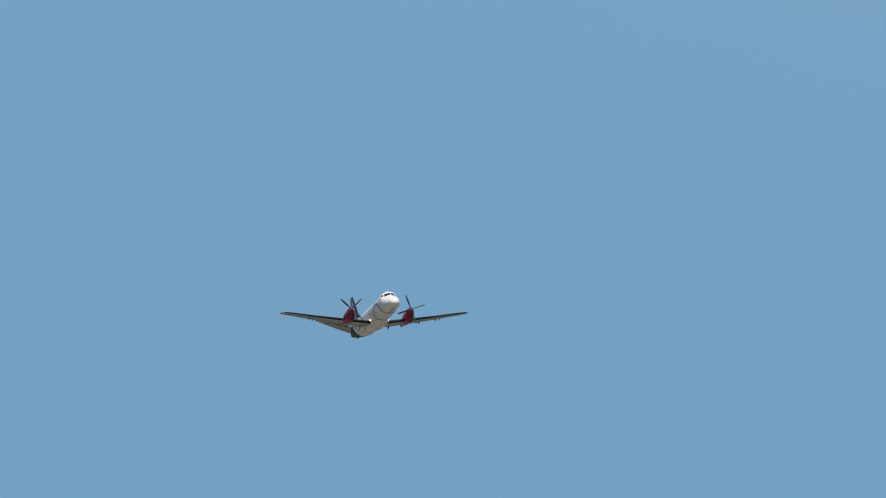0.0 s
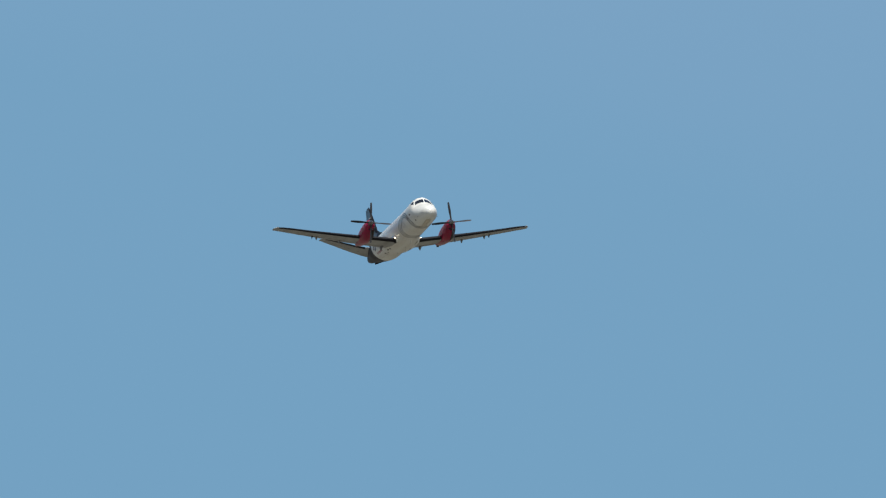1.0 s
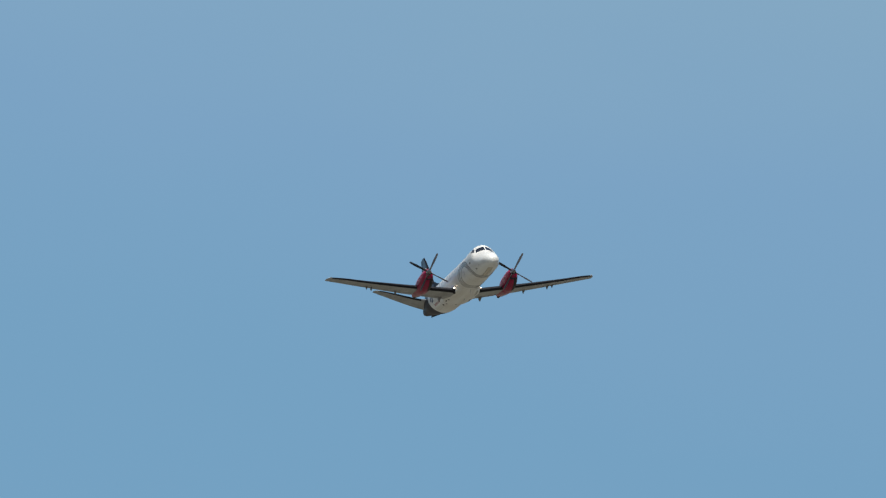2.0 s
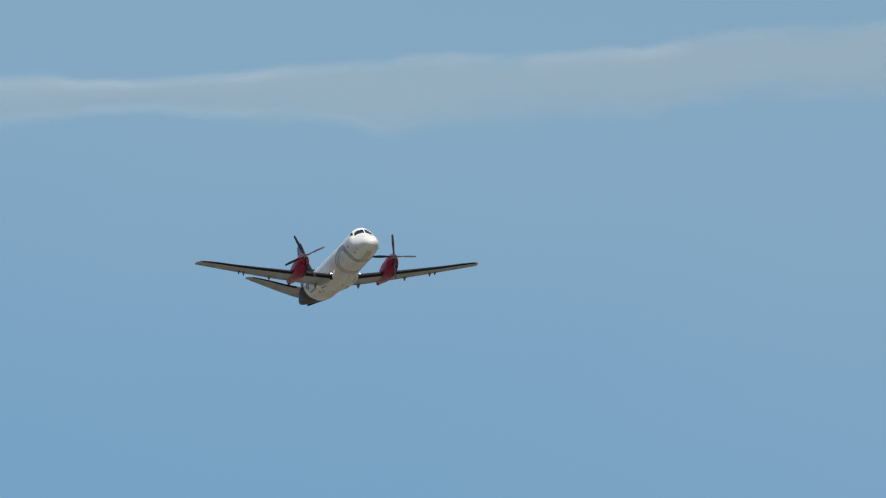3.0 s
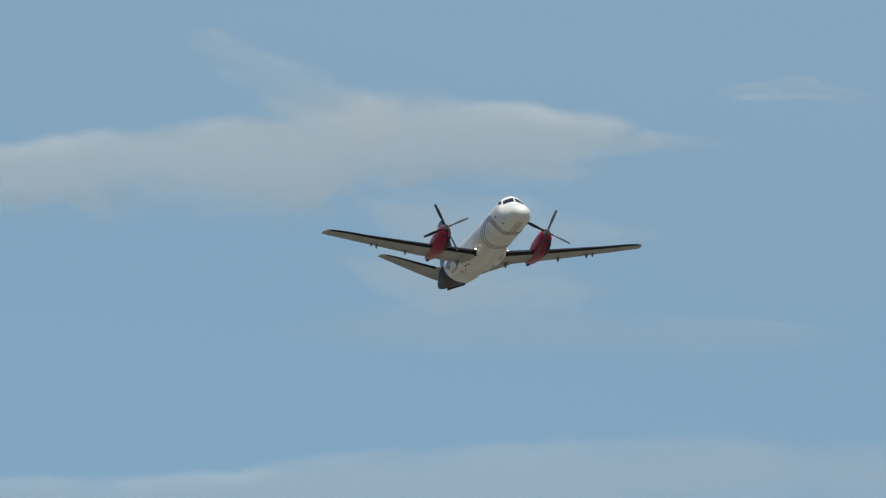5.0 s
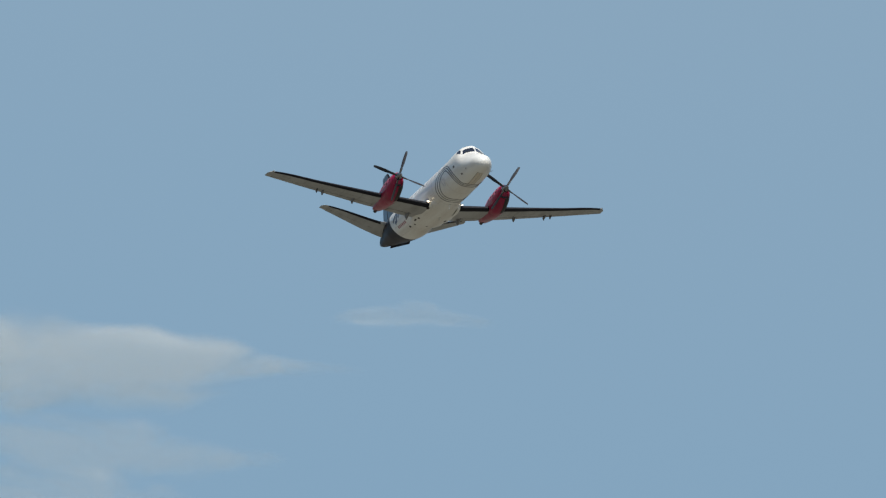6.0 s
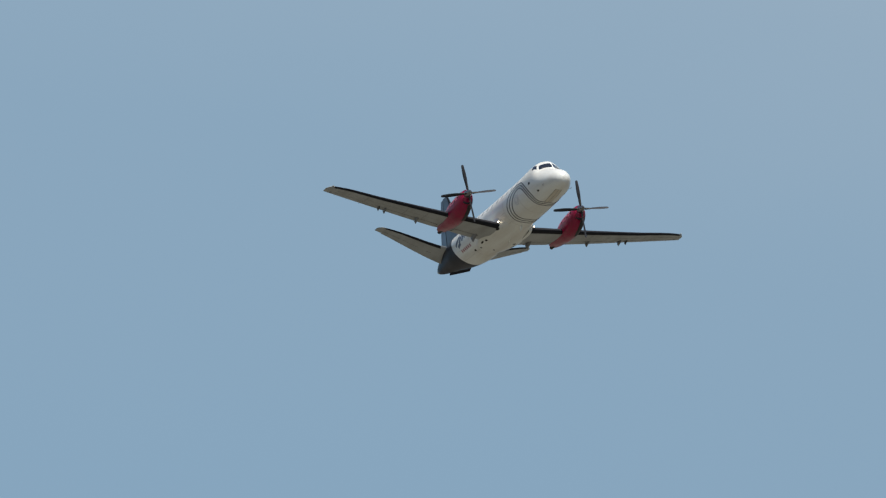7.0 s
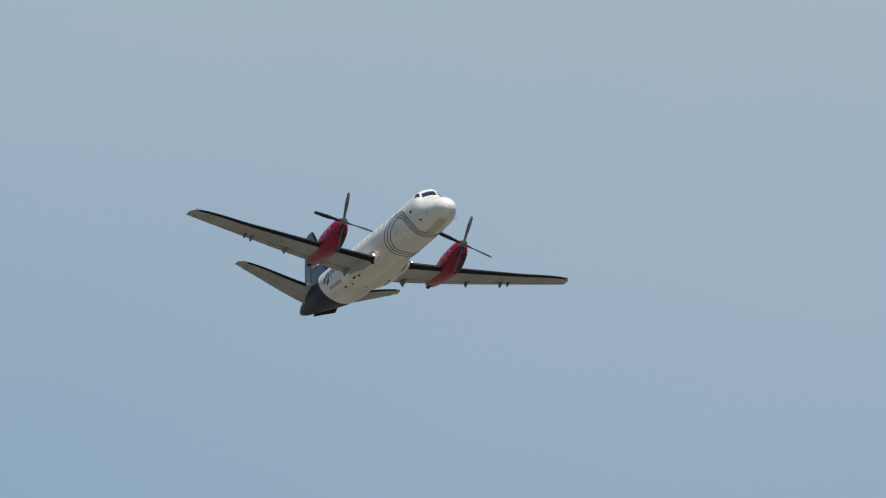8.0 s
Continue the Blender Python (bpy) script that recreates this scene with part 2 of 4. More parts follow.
EMBLEM = shader("emblem_silver", (0.46, 0.47, 0.50), 0.35)
LIGHT = lamp_glass("landing_light_glow", (1.0, 0.84, 0.62), 6.0)
GRASS = shader("dry_grass", (0.132, 0.123, 0.098), 0.9, scale=0.02, dirt=(0.080, 0.076, 0.052), dirt_amount=0.8)


# ---- small mesh tools ----
NOSE = 9.0  # metres from the nose to the aircraft's own origin


def part(name, bm, material, parent=None, label=""):
    me = bpy.data.meshes.new(name)
    bmesh.ops.recalc_face_normals(bm, faces=bm.faces)
    for f in bm.faces:
        f.smooth = True
    bm.to_mesh(me)
    bm.free()
    me.materials.append(material)
    me.set_sharp_from_angle(angle=radians(38))
    ob = new(name, me)
    ob.parent = parent
    if label:
        ob["label"] = label
    return ob


def loft(rings, closed=True, caps=True):
    """A skin over rings of equal length."""
    bm = bmesh.new()
    vs = [[bm.verts.new(p) for p in ring] for ring in rings]
    n = len(vs[0])
    for a, b in zip(vs, vs[1:]):
        for i in range(n if closed else n - 1):
            j = (i + 1) % n
            try:
                bm.faces.new((a[i], a[j], b[j], b[i]))
            except ValueError:
                pass
    if caps and closed:
        bm.faces.new(vs[0])
        bm.faces.new(vs[-1])
    return bm


def curve_value(table, x):
    """Smooth reading of a table of (x, values...) rows."""
    k = max(0, min(len(table) - 2, sum(1 for r in table if r[0] <= x) - 1))
    a, b = table[k], table[k + 1]
    p = table[k - 1] if k else None
    q = table[k + 2] if k + 2 < len(table) else None
    u = max(0.0, min(1.0, (x - a[0]) / (b[0] - a[0])))
    h = b[0] - a[0]
    out = []
    for i in range(1, len(a)):
        d = (b[i] - a[i]) / h
        m0 = d if p is None else 0.5 * (d + (a[i] - p[i]) / (a[0] - p[0]))
        m1 = d if q is None else 0.5 * (d + (q[i] - b[i]) / (q[0] - b[0]))
        if p is not None and (a[i] - p[i]) * (b[i] - a[i]) <= 0:
            m0 = 0
        if q is not None and (q[i] - b[i]) * (b[i] - a[i]) <= 0:
            m1 = 0
        out.append((2 * u**3 - 3 * u * u + 1) * a[i] + (u**3 - 2 * u * u + u) * h * m0 + (3 * u * u - 2 * u**3) * b[i] + (u**3 - u * u) * h * m1)
    return out


# station, top, bottom, half width
FUSELAGE = [
    (0.00, -0.38, -0.44, 0.03), (0.03, -0.26, -0.55, 0.14), (0.10, -0.13, -0.67, 0.26), (0.30, 0.05, -0.79, 0.45), (0.7, 0.24, -0.91, 0.66), (1.15, 0.40, -1.00, 0.82),
    (1.5, 0.53, -1.05, 0.91), (1.85, 0.84, -1.08, 0.98), (2.2, 1.15, -1.10, 1.04), (2.6, 1.30, -1.12, 1.08), (3.2, 1.29, -1.135, 1.12), (4.4, 1.19, -1.15, 1.145), (5.6, 1.16, -1.155, 1.155),
    (12.6, 1.155, -1.155, 1.155), (13.6, 1.155, -1.11, 1.14), (14.6, 1.15, -0.97, 1.10), (15.8, 1.13, -0.74, 1.01), (17.0, 1.05, -0.48, 0.80),
    (18.2, 0.92, -0.24, 0.52), (19.3, 0.74, 0.01, 0.28), (19.95, 0.60, 0.24, 0.08)]


def skin(s, angle, out=0.0):
    """A point of the fuselage's skin. angle: degrees from straight down, positive to the left side."""
    top, bottom, half = curve_value(FUSELAGE, s)
    a = radians(angle)
    zc, hz = (top + bottom) / 2, (top - bottom) / 2
    # the windscreen is a blunt V in plan: its halves sweep aft from the centre post
    f, r = max(0.0, min(1.0, (s - 1.45) / 0.3)), max(0.0, min(1.0, (s - 2.1) / 0.8))
    sweep = 0.5 * half * abs(math.sin(a)) * max(0.0, -math.cos(a)) ** 2 * f * f * (3 - 2 * f) * (1 - r * r * (3 - 2 * r))
    return Vector((NOSE - s - sweep, (half + out) * math.sin(a), zc - (hz + out) * math.cos(a)))


def fuselage_piece(s0, s1, steps, n=72, slant=0.0, crowd=1.0):
    """A stretch of the fuselage; slant carries its rear or front edge aft towards the top."""
    rings = []
    for i in range(steps + 1):
        u = (i / steps) ** crowd
        ring = []
        for k in range(n):
            ang = 360 * k / n
            up = (1 - math.cos(radians(ang))) / 2
            a, b = s0, s1
            if slant > 0:
                b = s1 + slant * up
            if slant < 0:
                a = s0 - slant * up
            ring.append(skin(a + (b - a) * u, ang))
        rings.append(ring)
    return rings


def decal(name, line, width, material, parent, out=0.005, label=""):
    """A painted line along (station, angle) points of the fuselage, a hair proud of it."""
    pts = []
    for (s0, a0), (s1, a1) in zip(line, line[1:]):
        for k in range(6):
            u = k / 6
            pts.append((s0 + (s1 - s0) * u, a0 + (a1 - a0) * u))
    pts.append(line[-1])
    mid = [skin(s, a, out) for s, a in pts]
    rings = []
    for i, (s, a) in enumerate(pts):
        t = (mid[min(i + 1, len(mid) - 1)] - mid[max(i - 1, 0)]).normalized()
        nrm = (skin(s, a, 0.1) - skin(s, a, 0)).normalized()
        side = t.cross(nrm).normalized() * (width / 2)
        rings.append([mid[i] - side, mid[i] + side, mid[i] + side - nrm * 0.02, mid[i] - side - nrm * 0.02])
    return part(name, loft(rings), material, parent, label)


def smooth_line(pts, n=4):
    """Catmull-Rom points through a short list of pairs."""
    out = []
    for i in range(len(pts) - 1):
        p0, p1, p2, p3 = pts[max(i - 1, 0)], pts[i], pts[i + 1], pts[min(i + 2, len(pts) - 1)]
        for k in range(n):
            u = k / n
            out.append(tuple(0.5 * (2 * b + (c - a) * u + (2 * a - 5 * b + 4 * c - d) * u * u + (3 * b - a - 3 * c + d) * u**3) for a, b, c, d in zip(p0, p1, p2, p3)))
    out.append(pts[-1])
    return out


def panel(name, corners, material, parent, label="", out=0.006, n=5):
    """A curved patch of the fuselage's skin between four (station, angle) corners, with rounded ends."""
    (sa, aa), (sb, ab), (sc, ac), (sd, ad) = corners
    bm = bmesh.new()
    grid = []
    for i in range(n + 1):
        u = i / n
        row = []
        for j in range(n + 1):
            v = j / n
            # pull the corners in a little, so that they are round
            k = 1 - 0.08 * max(0, abs(2 * u - 1) ** 8) if n > 2 else 1
            w = 0.5 + (v - 0.5) * k
            s = (sa * (1 - u) + sb * u) * (1 - w) + (sd * (1 - u) + sc * u) * w
            a = (aa * (1 - u) + ab * u) * (1 - w) + (ad * (1 - u) + ac * u) * w
            row.append((s, a))
        grid.append(row)
    top = [[bm.verts.new(skin(s, a, out)) for s, a in row] for row in grid]
    low = [[bm.verts.new(skin(s, a, -0.02)) for s, a in row] for row in grid]
    for i in range(n):
        for j in range(n):
            bm.faces.new((top[i][j], top[i + 1][j], top[i + 1][j + 1], top[i][j + 1]))
            bm.faces.new((low[i][j], low[i][j + 1], low[i + 1][j + 1], low[i + 1][j]))
    edge = [(i, 0) for i in range(n)] + [(n, j) for j in range(n)] + [(i, n) for i in range(n, 0, -1)] + [(0, j) for j in range(n, 0, -1)]
    for (i, j), (k, l) in zip(edge, edge[1:] + edge[:1]):
        bm.faces.new((top[i][j], top[k][l], low[k][l], low[i][j]))
    return part(name, bm, material, parent, label)


def airfoil(thick, n=14, a=0.0, b=1.0, pad=0.0):
    """Points (chord fraction, height) round a wing section between two chord fractions; pad swells it."""
    def half(x):
        return 5 * thick * (0.2969 * math.sqrt(x) - 0.126 * x - 0.3516 * x * x + 0.2843 * x**3 - 0.1036 * x**4)
    xs = [a + (b - a) * (1 - math.cos(math.pi * i / n)) / 2 for i in range(n + 1)]
    camber = [0.06 * x * (1 - x) for x in xs]
    upper = [(x - (pad if i == 0 and a == 0 else 0), c + half(x) + pad) for i, (x, c) in enumerate(zip(xs, camber))]
    lower = [(x, c - half(x) - pad) for x, c in zip(xs, camber)]
    return upper[::-1] + lower[1 if a == 0 else 0:]


class Surface:
    """A wing-like surface: reads leading edge, chord, height and thickness at a distance along its span."""

    def __init__(self, rows, upright=False, side=1):
        self.rows, self.upright, self.side = rows, upright, side

    def ring(self, d, a=0.0, b=1.0, pad=0.0, n=14, droop=0.0, shrink=1.0):
        le, chord, height, thick, twist = curve_value(self.rows, d)
        ct, st = math.cos(radians(twist)), math.sin(radians(twist))
        out = []
        for x, h in airfoil(thick * shrink, n, a, b, pad / chord):
            xs, hs = x * chord, h * chord
            if droop:
                c, s = math.cos(radians(droop)), math.sin(radians(droop))
                x0 = a * chord
                xs, hs = x0 + (xs - x0) * c + hs * s, hs * c - (xs - x0) * s
            xs, hs = xs * ct + hs * st, hs * ct - xs * st
            if self.upright:
                out.append((NOSE - le - xs, hs, d))
            else:
                out.append((NOSE - le - xs, self.side * d, height + hs))
        return out

    def skin(self, d0, d1, steps, round_end=0.0, **kw):
        rings = [self.ring(d0 + (d1 - d0) * i / steps, **kw) for i in range(steps + 1)]
        if round_end:
            for u in (0.4, 0.75, 1.0):
                rings.append(self.ring(d1 + round_end * u, shrink=math.sqrt(1 - u * u) + 0.05, **kw))
        return loft(rings)

    def at(self, d, x, h=0.0):
        le, chord, height = curve_value(self.rows, d)[:3]
        return Vector((NOSE - le - x * chord, self.side * d, height + h))


# span, leading edge station, chord, height, thickness, twist
WING = [(0.8, 7.48, 2.92, -0.97, 0.16, 0), (1.3, 7.54, 2.84, -0.90, 0.16, 0), (4.0, 7.90, 2.36, -0.54, 0.155, 0), (7.5, 8.36, 1.66, -0.02, 0.14, 0), (10.25, 8.77, 1.08, 0.42, 0.12, 0), (10.45, 8.90, 0.93, 0.45, 0.12, 0), (10.62, 9.30, 0.50, 0.48, 0.11, 0)]
TAILPLANE = [(0.25, 16.28, 2.02, 0.47, 0.10, 6), (1.1, 16.42, 1.80, 0.61, 0.10, 5), (4.2, 17.11, 0.87, 1.50, 0.09, 1), (4.45, 17.26, 0.72, 1.57, 0.09, 0), (4.62, 17.62, 0.36, 1.62, 0.08, 0)]
FIN = [(0.7, 15.7, 3.60, 0, 0.10, 0), (1.3, 16.1, 3.35, 0, 0.10, 0), (4.25, 18.45, 1.33, 0, 0.10, 0), (4.58, 18.80, 0.98, 0, 0.09, 0)]
NACELLE = [  # station, half width, top, bottom
    (6.26, 0.22, 0.31, -0.10), (6.32, 0.31, 0.39, -0.28), (6.45, 0.38, 0.45, -0.50), (6.8, 0.47, 0.48, -0.78), (7.4, 0.54, 0.42, -1.01), (8.2, 0.55, 0.27, -1.05),
    (9.0, 0.47, -0.12, -0.99), (9.7, 0.40, -0.42, -0.88), (10.2, 0.34, -0.52, -0.80), (10.5, 0.22, -0.57, -0.76), (10.6, 0.08, -0.64, -0.73)]
ENGINE_Y = 3.35


def build_wing(aircraft, side):
    s = Surface(WING, side=side)
    wing = part("wing", s.skin(0.8, 10.30, 24, 0.30), GREY, aircraft, "light grey painted wing with black leading edge")
    # rubber boots, in the runs that the nacelle leaves free
    for a, b in ((0.98, 3.02), (3.70, 7.046), (7.052, 10.28)):
        part("de_icing_boot", s.skin(a, b, 10, a=0.0, b=0.088, pad=0.008, n=8), BOOT, wing, "black rubber de-icing boot")
    part("root_cuff", s.skin(0.8, 0.985, 2, pad=0.006), WHITE, wing, "white painted wing root")
    part("wing_tip", s.skin(10.30, 10.32, 1, 0.29, pad=0.006), TIP, wing, "pale unpainted wing tip")
    part("flap", s.skin(1.5, 2.86, 4, a=0.74, b=1.0, pad=0.004, droop=1), GREY, wing)
    part("flap", s.skin(3.9, 6.9, 6, a=0.74, b=1.0, pad=0.004, droop=1), GREY, wing)
    part("aileron", s.skin(7.0, 10.2, 6, a=0.72, b=1.0, pad=0.006), GREY, wing)
    for d in (1.48, 2.88, 3.88, 6.95, 10.22):
        part("panel_gap", s.skin(d, d + 0.03, 1, a=0.70, b=0.995, pad=0.008), SEAM, wing)
    for a, b in ((1.5, 2.86), (3.9, 6.9), (7.0, 10.2)):
        part("hinge_gap", s.skin(a, b, 4, a=0.715, b=0.735, pad=0.004, n=3), SEAM, wing)
    # hinge fairings under the trailing edge
    for d, l, w in ((1.62, 0.95, 0.10), (5.1, 0.66, 0.08), (7.0, 0.58, 0.07), (7.38, 0.46, 0.05)):
        rings = []
        for i in range(11):
            u = i / 10
            hang = 0.04 + 0.30 * l * (u / 0.7 if u < 0.7 else max(0.0, (1 - u) / 0.3))
            c = s.at(d, 0.62, -0.05) + Vector((-u * l, 0, -0.05 * u))
            r = w * (0.25 + 0.75 * math.sin(math.pi * min(1, u * 0.9 + 0.08)))
            rings.append([c + Vector((0, r * math.cos(k * math.pi / 5), (hang if k > 5 else 0.04) * math.sin(k * math.pi / 5))) for k in range(10)])
        part("hinge_fairing", loft(rings), FIN_GREY if w > 0.055 else SEAM, wing)
    for d in (4.9, 6.0, 8.3, 9.3):
        part("skin_seam", s.skin(d, d + 0.018, 1, a=0.12, b=0.70, pad=0.002), SEAM_SOFT, wing)
    for a, b in ((3.9, 10.2),):
        part("skin_seam", s.skin(a, b, 6, a=0.395, b=0.403, pad=0.003, n=2), SEAM_SOFT, wing)
    nav = s.at(10.36, 0.03, 0.03)
    bm = bmesh.new()
    bmesh.ops.create_uvsphere(bm, u_segments=12, v_segments=8, radius=0.07, matrix=Matrix.Translation(nav) @ Matrix.Diagonal((1.6, 0.7, 0.7, 1)))
    part("navigation_light", bm, TIP, wing)
    # static wicks on the trailing edge
    for d in (8.4, 9.2, 9.9):
        a = s.at(d, 1.0)
        part("static_wick", loft([[a + Vector((-0.14 * u, 0.006 * math.cos(k * 2.1), 0.006 * math.sin(k * 2.1))) for k in range(3)] for u in (0, 1)]), DARK_METAL, wing)
    return wing


def cowl_powers(q):
    """The upper cowl is roof-shaped above its waist, the lower one full and round."""
    return (1.18, 1.22) if q > 0 else (0.86, 0.98)


def nacelle_ring(s, y, n=32, swell=0.0):
    half, top, bottom = curve_value(NACELLE, s)
    zc, hz = (top + bottom) / 2, (top - bottom) / 2
    out = []
    for k in range(n):
        a = 2 * math.pi * k / n
        c, q = math.cos(a), math.sin(a)
        py, pz = cowl_powers(q)
        out.append((NOSE - s, y + (half + swell) * math.copysign(abs(c) ** py, c), zc + (hz + swell) * math.copysign(abs(q) ** pz, q)))
    return out


def nacelle_patch(name, y, s0, s1, a0, a1, material, parent, label="", steps=6, proud=0.012):
    """A plate on the cowl between two stations and two angles (0: left flank, 90: top)."""
    rings = []
    for i in range(steps + 3):
        s = s0 + (s1 - s0) * i / (steps + 2)
        half, top, bottom = curve_value(NACELLE, s)
        zc, hz = (top + bottom) / 2, (top - bottom) / 2
        row = []
        for out, order in ((proud, range(6)), (-0.03, range(5, -1, -1))):
            for k in order:
                a = radians(a0 + (a1 - a0) * k / 5)
                c, q = math.cos(a), math.sin(a)
                py, pz = cowl_powers(q)
                row.append((NOSE - s, y + (half + out) * math.copysign(abs(c) ** py, c), zc + (hz + out) * math.copysign(abs(q) ** pz, q)))
        rings.append(row)
    return part(name, loft(rings), material, parent, label)


def build_nacelle(aircraft, side):
    y = side * ENGINE_Y
    stations = [6.26 + (10.6 - 6.26) * (i / 36) ** 1.3 for i in range(37)]
    nac = part("engine_nacelle", loft([nacelle_ring(s, y) for s in stations]), RED, aircraft, "glossy crimson engine nacelle")
    part("nose_ring", loft([nacelle_ring(s, y, swell=w) for s, w in ((6.20, -0.09), (6.27, -0.03), (6.29, -0.02), (6.33, -0.03))]), DARK_METAL, nac, "dark nose ring behind the propeller")
    # chin intake with a lip and a dark throat
    rings = []
    for x, r in ((6.44, 0.8), (6.36, 1.0), (6.34, 0.93), (6.37, 0.84), (6.60, 0.70)):
        rings.append([(NOSE - x, y + 0.27 * r * math.cos(a), -0.33 + 0.13 * r * math.sin(a)) for a in [2 * math.pi * k / 20 for k in range(20)]])
    part("air_intake", loft(rings, caps=False), RED, nac, "crimson intake lip")
    part("intake_throat", loft([[(NOSE - x, y + 0.21 * math.cos(a), -0.33 + 0.095 * math.sin(a)) for a in [2 * math.pi * k / 16 for k in range(16)]] for x in (6.345, 6.6)]), DARK_METAL, nac)
    # dark strip along the left flank, aft of the propeller
    nacelle_patch("side_panel", y, 6.40, 7.55, -80, -4, DARK_METAL, nac, "dark side panel")
    # paler plates that paint sunlight onto the upper cowl, with louvres and vents
    for a0, a1 in ((2, 66), (114, 178)):
        nacelle_patch("upper_cowl", y, 6.72, 8.1, a0, a1, COWL_SUNLIT, nac, "crimson upper cowl, painted paler as if sunlit", proud=0.006)
    for a in (24, 156):
        for s, da in ((6.62, 6), (6.95, 14), (7.32, 4), (7.66, 10)):
            nacelle_patch("vent", y, s, s + 0.12, a + da - 5, a + da + 5, DARK_METAL, nac, steps=2, proud=0.02)
        for s, da in ((6.78, -14), (7.14, -10)):
            nacelle_patch("latch", y, s, s + 0.07, a + da - 3, a + da + 3, DARK_METAL, nac, steps=2, proud=0.014)
    # exhaust stub under the tail of the nacelle
    rings = []
    for x, r in ((9.9, 0.08), (10.62, 0.11), (10.64, 0.09), (10.4, 0.08)):
        rings.append([(NOSE - x, y - 0.05 + r * math.cos(a), -0.74 + 0.8 * r * math.sin(a)) for a in [2 * math.pi * k / 16 for k in range(16)]])
    part("exhaust_pipe", loft(rings), DARK_METAL, nac, "sooty exhaust stub")
    for s in (7.0, 8.0, 9.3):
        part("panel_gap", loft([nacelle_ring(s, y, swell=0.003), nacelle_ring(s + 0.018, y, swell=0.003)]), shader_gap, nac)
    return nac


shader_gap = shader("red_panel_gap", (0.16, 0.008, 0.015), 0.5)


def build_propeller(aircraft, side):
    """Spinner and hub turn as one; the blades are its parts. Its axis is x."""
    prof = [(0.40, 0.012), (0.36, 0.055), (0.27, 0.11), (0.14, 0.165), (0.0, 0.20), (-0.14, 0.225), (-0.15, 0.16)]
    prop = part("propeller", loft([[(x, r * math.cos(a), r * math.sin(a)) for a in [2 * math.pi * k / 28 for k in range(28)]] for x, r in prof]), METAL, aircraft, "bare metal spinner with four black blades")
    prop.location = (NOSE - 6.12, side * ENGINE_Y, 0.13)
    # radius, chord, twist, thickness
    shape = [(0.20, 0.10, 62, 0.10), (0.34, 0.13, 58, 0.08), (0.55, 0.16, 50, 0.045), (0.85, 0.20, 42, 0.032), (1.2, 0.195, 34, 0.025), (1.45, 0.16, 29, 0.018), (1.60, 0.14, 27, 0.012), (1.67, 0.08, 26, 0.006)]
    for q in range(4):
        turn = Matrix.Rotation(q * math.pi / 2, 4, "X")
        def ring(r, pad=0.0):
            chord, tw, th = curve_value(shape, r)
            a = radians(tw)
            out = []
            for k in range(12):
                b = 2 * math.pi * k / 12
                u, w = (chord / 2 + pad) * math.cos(b), (th / 2 + pad) * math.sin(b)
                out.append(turn @ Vector((u * math.sin(a) - w * math.cos(a), u * math.cos(a) + w * math.sin(a), r)))
            return out
        blade = part("blade", loft([ring(0.2 + 1.47 * i / 18) for i in range(19)]), BLADE, prop)
        part("blade_tip", loft([ring(1.52 + 0.14 * i / 4, 0.002) for i in range(5)]), BLADE_TIP, blade, "grey painted blade tip")
        part("blade_cuff", loft([ring(0.22 + 0.3 * i / 5, 0.012) for i in range(6)]), DARK_METAL, blade)
    return prop


